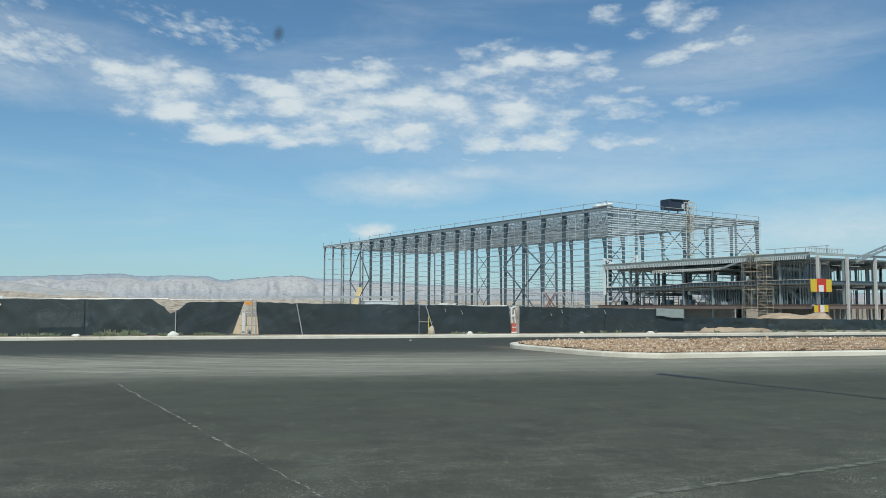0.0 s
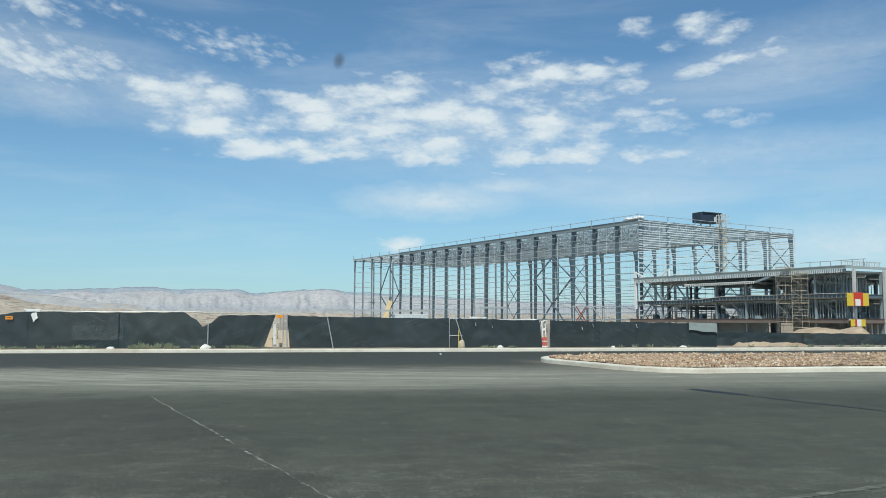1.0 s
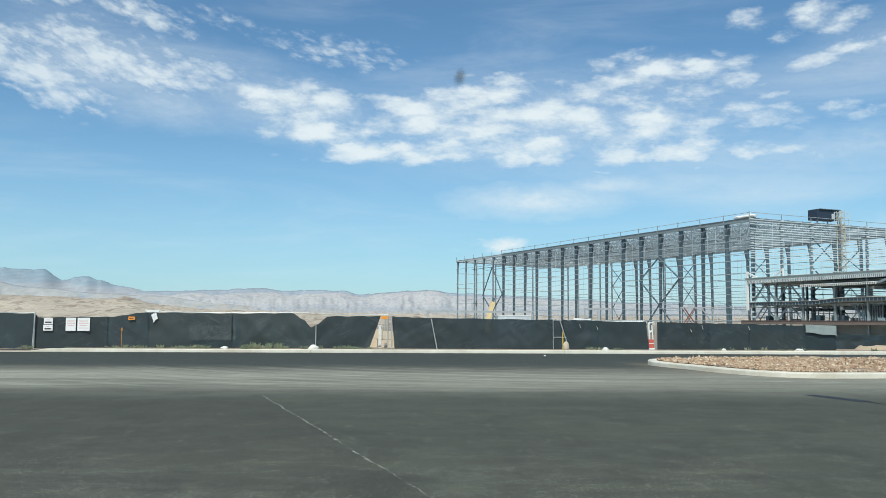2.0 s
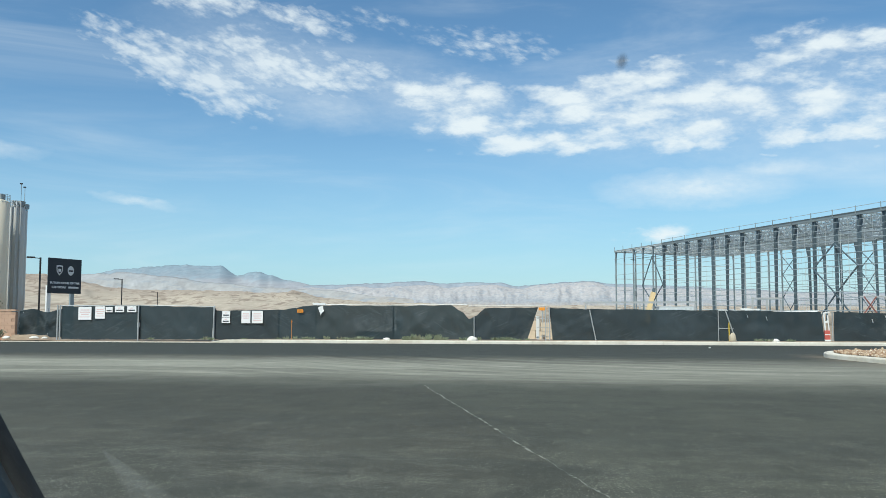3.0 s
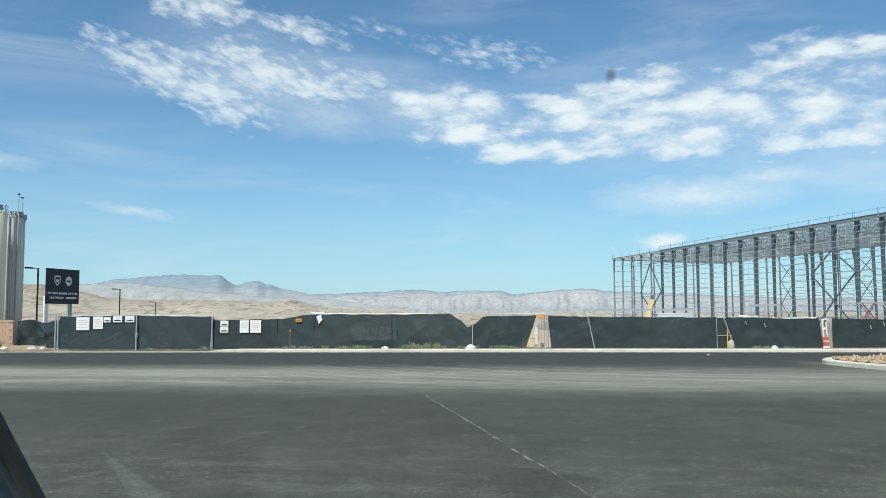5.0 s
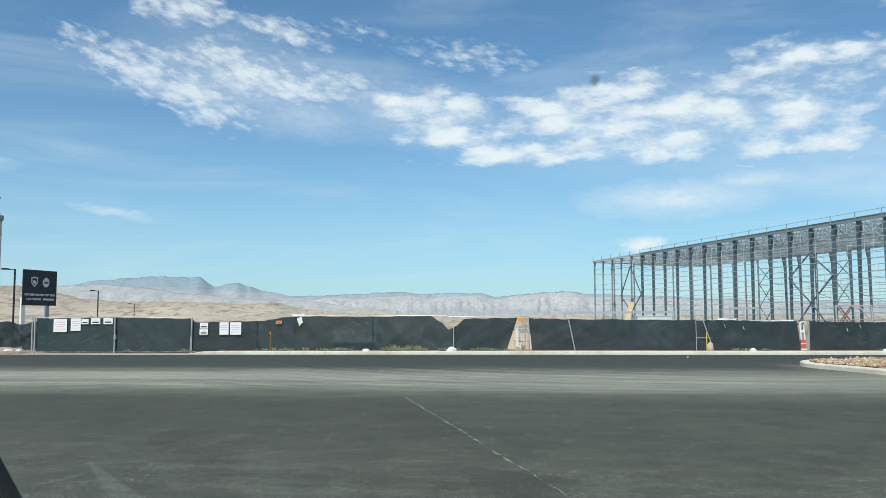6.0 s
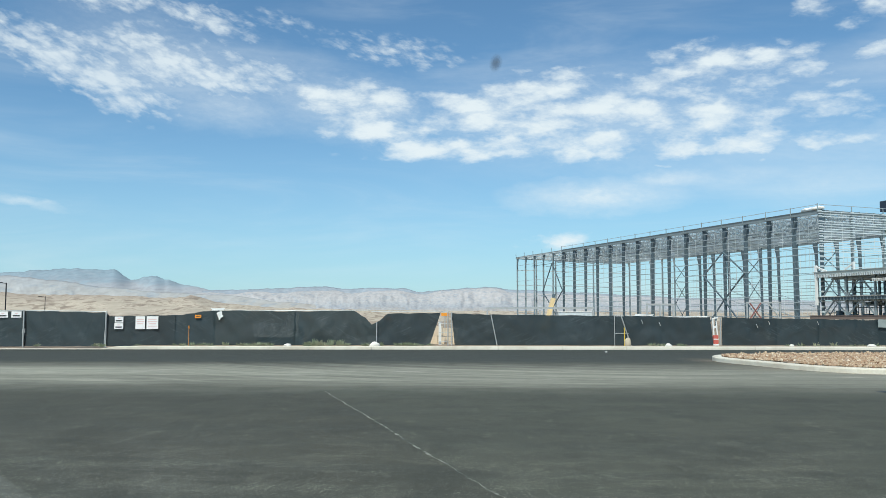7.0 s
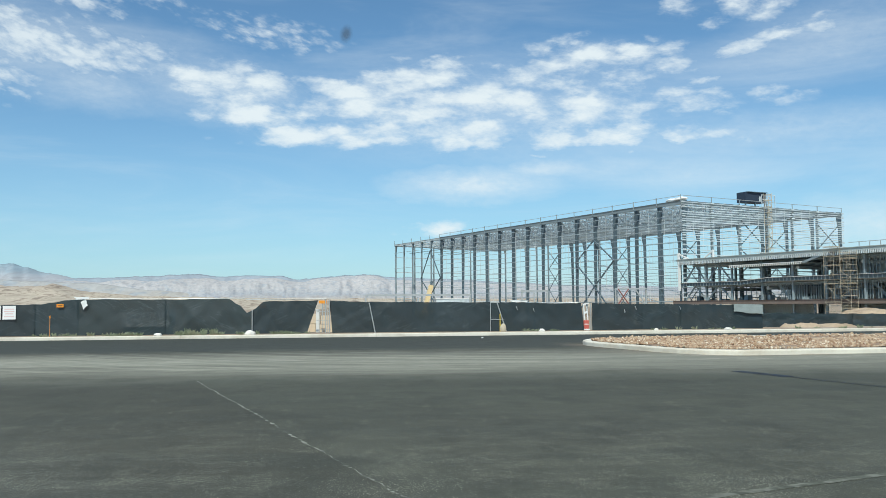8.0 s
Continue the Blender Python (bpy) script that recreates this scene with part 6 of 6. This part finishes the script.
    part("white_strut", bm, WHITE, ob, "white painted strut")
    # wing past the corner
    for k in range(3):
        bm = bmesh.new()
        beam(bm, (0.3 + k * 7.6, -OL - 0.45, 0), (0.3 + k * 7.6, -OL - 0.45, OROOF - 0.5), 0.40, 0.40, (1, 0, 0))
        part("concrete_column", bm, SLAB, ob)
    part("edge_beam", ibeam(bmesh.new(), (-0.4, -OL - 0.3, 3.15), (HW, -OL - 0.3, 3.15), 0.3, 0.75), RUST, ob)
    part("edge_beam", ibeam(bmesh.new(), (-0.4, -OL - 0.1, 7.1), (HW, -OL - 0.1, 7.1), 0.3, 0.55), STEEL_DARK, ob)
    bm = bmesh.new()
    beam(bm, (10.6, -OL - 0.6, OROOF - 0.6), (24, -OL - 1.4, OROOF + 3.6), 0.2, 0.3)
    beam(bm, (10.0, -OL - 0.6, OROOF - 1.3), (24, -OL - 1.4, OROOF + 2.9), 0.3, 0.3)
    for k in range(9):
        f = k / 8
        beam(bm, (10 + 14 * f, -OL - 0.6 - 0.8 * f, OROOF - 1.3 + 4.2 * f), (10 + 14 * f, -OL - 0.6 - 0.8 * f, OROOF - 0.6 + 4.2 * f), 0.12)
    part("raking_truss", bm, STEEL_MID, ob)
    return ob


build_office()


def marker_boards():
    ob = thing("colour_boards", HALL @ pose(-0.9, -OL - 0.9, 0), "yellow, red and white boards fixed to a corner column", "board")
    for name, x0, x1, z0, z1, mat in (("yellow_board", -1.2, 0.3, 5.5, 7.5, YELLOW), ("red_board", 0.3, 2.6, 5.5, 7.6, RED), ("white_board", 0.65, 1.8, 5.5, 6.55, WHITE), ("yellow_board", 2.6, 4.0, 5.5, 7.5, YELLOW),
                                      ("yellow_board", -0.5, 0.5, 2.3, 3.4, YELLOW), ("red_board", 0.5, 0.95, 2.3, 3.4, RED), ("white_board", 0.95, 2.0, 2.3, 3.4, WHITE), ("yellow_board", 2.0, 3.0, 2.3, 3.4, YELLOW)):
        y = -0.12 if name == "white_board" and x0 < 0.7 else 0
        part(name, box(bmesh.new(), (x0, y, z0), (x1 - 0.02, y + 0.1, z1)), mat, ob)
    part("bracket", box(bmesh.new(), (0.9, 0.1, 0), (1.2, 0.4, 7.0)), STEEL_MID, ob)


marker_boards()


# ---- machines and frames on the site ----
def boom_lift():
    x, y = around(5.52, 190)
    ob = thing("boom_lift", pose(x, y, -1.62, 0, 0, 10), "pale yellow telescopic boom lift raised beside the hall", "boom lift")
    bm = box(bmesh.new(), (-3.2, -1.1, 0.7), (1.2, 1.1, 1.9))
    bmesh.ops.bevel(bm, geom=bm.edges[:], offset=0.15, segments=2)
    part("chassis", bm, PALE_YELLOW, ob)
    for x0 in (-2.5, 0.5):
        for y0 in (-1.15, 1.15):
            wheel = part("wheel", pipe(bmesh.new(), (x0, y0 - 0.2, 0.6), (x0, y0 + 0.2, 0.6), 0.6, 16), BLACK, ob)
            part("rim", pipe(bmesh.new(), (x0, y0 - 0.22, 0.6), (x0, y0 + 0.22, 0.6), 0.3, 12), PALE_YELLOW, wheel)
    bm = bmesh.new()
    beam(bm, (-1.3, 0, 1.4), (0.45, 0, 7.4), 0.9, 0.9, (0, 1, 0))
    part("lower_boom", bm, PALE_YELLOW, ob)
    bm = bmesh.new()
    beam(bm, (0.4, 0, 7.2), (0.6, 0, 8.3), 0.5, 0.5, (0, 1, 0))
    part("upper_boom", bm, STEEL_DARK, ob)


boom_lift()


def shoring(name, x, y, w, z, label, legs, mat=GALV, crossed=False, colour=RED):
    ob = thing(name, pose(x, y, ground_height(x, y)), label, "frame")
    h = z - ground_height(x, y)
    bm = bmesh.new()
    beam(bm, (0, 0, h - 0.08), (w, 0, h - 0.08), 0.14, 0.16)
    part("beam", bm, mat, ob)
    for k in range(legs):
        bm = bmesh.new()
        beam(bm, (0.1 + (w - 0.2) * k / (legs - 1), 0, 0), (0.1 + (w - 0.2) * k / (legs - 1), 0, h - 0.24), 0.14)
        part("leg", bm, mat, ob)
    if crossed:
        for a, b, m in ((0.1, 0.42, colour), (0.42, 0.1, colour), (0.95, 0.62, mat)):
            bm = bmesh.new()
            beam(bm, (w * a, -0.1, h * 0.58), (w * b, -0.1, h - 0.1), 0.14, 0.12)
            part("cross_brace", bm, m, ob)


shoring("formwork_rail", 1.43, 70.0, 8.8, 2.36, "pale formwork rail on posts behind the fence", 3)
shoring("formwork_rail", 16.9, 82.0, 2.7, 2.84, "pale formwork rail on posts before the hall", 3)
shoring("red_shoring", 32.15, 100.0, 4.0, 3.30, "pale shoring frame with red cross braces", 2, GALV, True, RED_DULL)


def container():
    x, y = 9.0, 86.0
    ob = thing("flat_container", pose(x, y, -1.0), "pale grey flat-roofed container on the site", "container")
    bm = box(bmesh.new(), (0, 0, 0), (3.5, 2.4, 3.05))
    body = part("body", bm, GIRT, ob)
    for k in range(7):
        part("rib", box(bmesh.new(), (0.2 + k * 0.45, -0.04, 0.15), (0.4 + k * 0.45, 0, 2.9)), GIRT, body)
    part("roof", box(bmesh.new(), (-0.05, -0.05, 3.05), (3.55, 2.45, 3.12)), WHITE, ob)


container()


# ---- the car's window edge, from inside ----
def car_pillar():
    ob = thing("car_pillar", pose(0, 0, 0), "grey window pillar of the car with a black rubber seal", "car pillar")

    def spot(az, el, d):
        az -= 1.3
        return Vector((d * math.sin(radians(az)) * math.cos(radians(el)), d * math.cos(radians(az)) * math.cos(radians(el)), 1.5 + d * math.sin(radians(el))))

    seal_line = [(-47, 14.0), (-41.5, 6.0), (-38.6, 1.6), (-36.75, -1.6), (-34.85, -5.5), (-32.1, -10.9), (-29.6, -16.0), (-26.5, -22.0)]
    trim_line = [(-49, 12.0), (-43.2, 4.6), (-39.8, 0.6), (-37.85, -2.4), (-36.0, -5.7), (-33.3, -11.0), (-30.9, -16.0), (-27.8, -22.0)]
    edge = [(-66, 6.0), (-60, -2.0), (-56, -6.0), (-53, -9.0), (-50, -13.0), (-46, -18.0), (-43, -22.0), (-39, -28.0)]
    for name, a_line, b_line, mat, d0, d1 in (("rubber_seal", seal_line, trim_line, SEAL, 0.72, 0.70), ("trim_panel", trim_line, edge, TRIM, 0.70, 0.62)):
        verts, faces, m = [], [], 6
        for a, b in zip(a_line, b_line):
            for k in range(m):
                f = k / (m - 1)
                bulge = 0.012 * math.sin(f * math.pi)
                p = spot(*a, d0).lerp(spot(*b, d1), f)
                verts.append(tuple(p - (p - Vector((0, 0, 1.5))).normalized() * bulge))
            for k in range(m - 1, -1, -1):
                f = k / (m - 1)
                p = spot(*a, d0 + 0.03).lerp(spot(*b, d1 + 0.03), f)
                verts.append(tuple(p))
        w = 2 * m
        for i in range(len(a_line) - 1):
            for k in range(w):
                faces.append((i * w + k, i * w + (k + 1) % w, (i + 1) * w + (k + 1) % w, (i + 1) * w + k))
        faces += [tuple(range(w)), tuple(range((len(a_line) - 1) * w, len(a_line) * w))[::-1]]
        raw(name, verts, faces, mat, ob, smooth=True)


def spot_in_car(az, el, d):
    return Vector((d * math.sin(radians(az)) * math.cos(radians(el)), d * math.cos(radians(az)) * math.cos(radians(el)), 1.5 + d * math.sin(radians(el))))


def car_window():
    """The side window: a clear bowed pane with glare painted on as a pale streaked film, and one dried speck."""
    ob = thing("car_window", pose(0, 0, 0), "clear car side window with painted glare and a dried speck", "car window")
    verts, faces, n, m = [], [], 25, 13
    for i in range(n):
        for k in range(m):
            verts.append((-0.62 + 1.26 * i / (n - 1), 0.60 - 0.18 * (k / (m - 1)) ** 1.5, 1.10 + 0.75 * k / (m - 1)))
    for i in range(n - 1):
        for k in range(m - 1):
            a = i * m + k
            faces.append((a, a + m, a + m + 1, a + 1))
    pane = raw("pane", verts, faces, glare_glass(), ob, smooth=True)
    pane.visible_shadow = False
    c = spot_in_car(0.07, 17.73, 0.50)
    side, up = Vector((1, 0, 0)), Vector((0, -0.3, 0.95))
    verts = [tuple(c)] + [tuple(c + side * math.cos(k * math.tau / 20) * 0.0056 + up * math.sin(k * math.tau / 20) * 0.0071) for k in range(20)]
    raw("dirt_speck", verts, [(0, k + 1, (k + 1) % 20 + 1) for k in range(20)], speck_material(tuple(c)), ob, "dried grey speck on the window")


def glare_glass():
    m = bpy.data.materials.new("glare_glass")
    m.use_nodes = True
    t = m.node_tree
    b, out = t.nodes["Principled BSDF"], t.nodes["Material Output"]
    b.inputs["Base Color"].default_value = (0.62, 0.63, 0.60, 1)
    b.inputs["Roughness"].default_value, b.inputs["Specular IOR Level"].default_value = 1.0, 0.0
    co, sp = t.nodes.new("ShaderNodeTexCoord"), t.nodes.new("ShaderNodeSeparateXYZ")
    t.links.new(co.outputs["Object"], sp.inputs[0])
    x, z = Sock(t, sp.outputs[0]), Sock(t, sp.outputs[2])
    cloud = noise_node(t, combine(t, x * 7.0, 0.0, z * 9.0), 1.0, 5.0, 0.6, 0.6)
    glare_streak = noise_node(t, combine(t, (x + z * 0.35) * 26.0, 0.0, z * 3.0), 1.0, 3.0, 0.5)
    # window glare painted pale in the lower corner by the pillar, with one wedge
    corner = x.step(-0.36, -0.06, 1.0, 0.0) * z.step(1.28, 1.50, 1.0, 0.0)
    run = (x + 0.298 + (z - 1.390)).op("ABSOLUTE") / ((z * -1.0 + 1.428).max(0.0005) * 0.66)
    wedge = run.step(0.45, 1.0, 1.0, 0.0)
    fac = corner * cloud.step(0.30, 0.70) * 0.30 + corner * glare_streak.step(0.5, 0.7) * 0.08 + wedge * 0.10
    tr, mx = t.nodes.new("ShaderNodeBsdfTransparent"), t.nodes.new("ShaderNodeMixShader")
    t.links.new(fac.out, mx.inputs[0])
    t.links.new(tr.outputs[0], mx.inputs[1])
    t.links.new(b.outputs[0], mx.inputs[2])
    t.links.new(mx.outputs[0], out.inputs[0])
    return m


def speck_material(c):
    m = bpy.data.materials.new("dried_speck")
    m.use_nodes = True
    t = m.node_tree
    b, out = t.nodes["Principled BSDF"], t.nodes["Material Output"]
    b.inputs["Base Color"].default_value = (0.10, 0.11, 0.13, 1)
    b.inputs["Roughness"].default_value = 0.9
    co = t.nodes.new("ShaderNodeTexCoord")
    dist = t.nodes.new("ShaderNodeVectorMath")
    dist.operation = "LENGTH"
    local = t.nodes.new("ShaderNodeMapping")
    local.vector_type = "TEXTURE"
    local.inputs["Location"].default_value, local.inputs["Rotation"].default_value, local.inputs["Scale"].default_value = c, (0, radians(14), 0), (0.85, 1, 1.25)
    t.links.new(co.outputs["Object"], local.inputs[0])
    t.links.new(local.outputs[0], dist.inputs[0])
    fac = Sock(t, dist.outputs["Value"]).step(0.0007, 0.0049, 0.60, 0.0)
    tr, mx = t.nodes.new("ShaderNodeBsdfTransparent"), t.nodes.new("ShaderNodeMixShader")
    t.links.new(fac.out, mx.inputs[0])
    t.links.new(tr.outputs[0], mx.inputs[1])
    t.links.new(b.outputs[0], mx.inputs[2])
    t.links.new(mx.outputs[0], out.inputs[0])
    return m


car_pillar()
car_window()
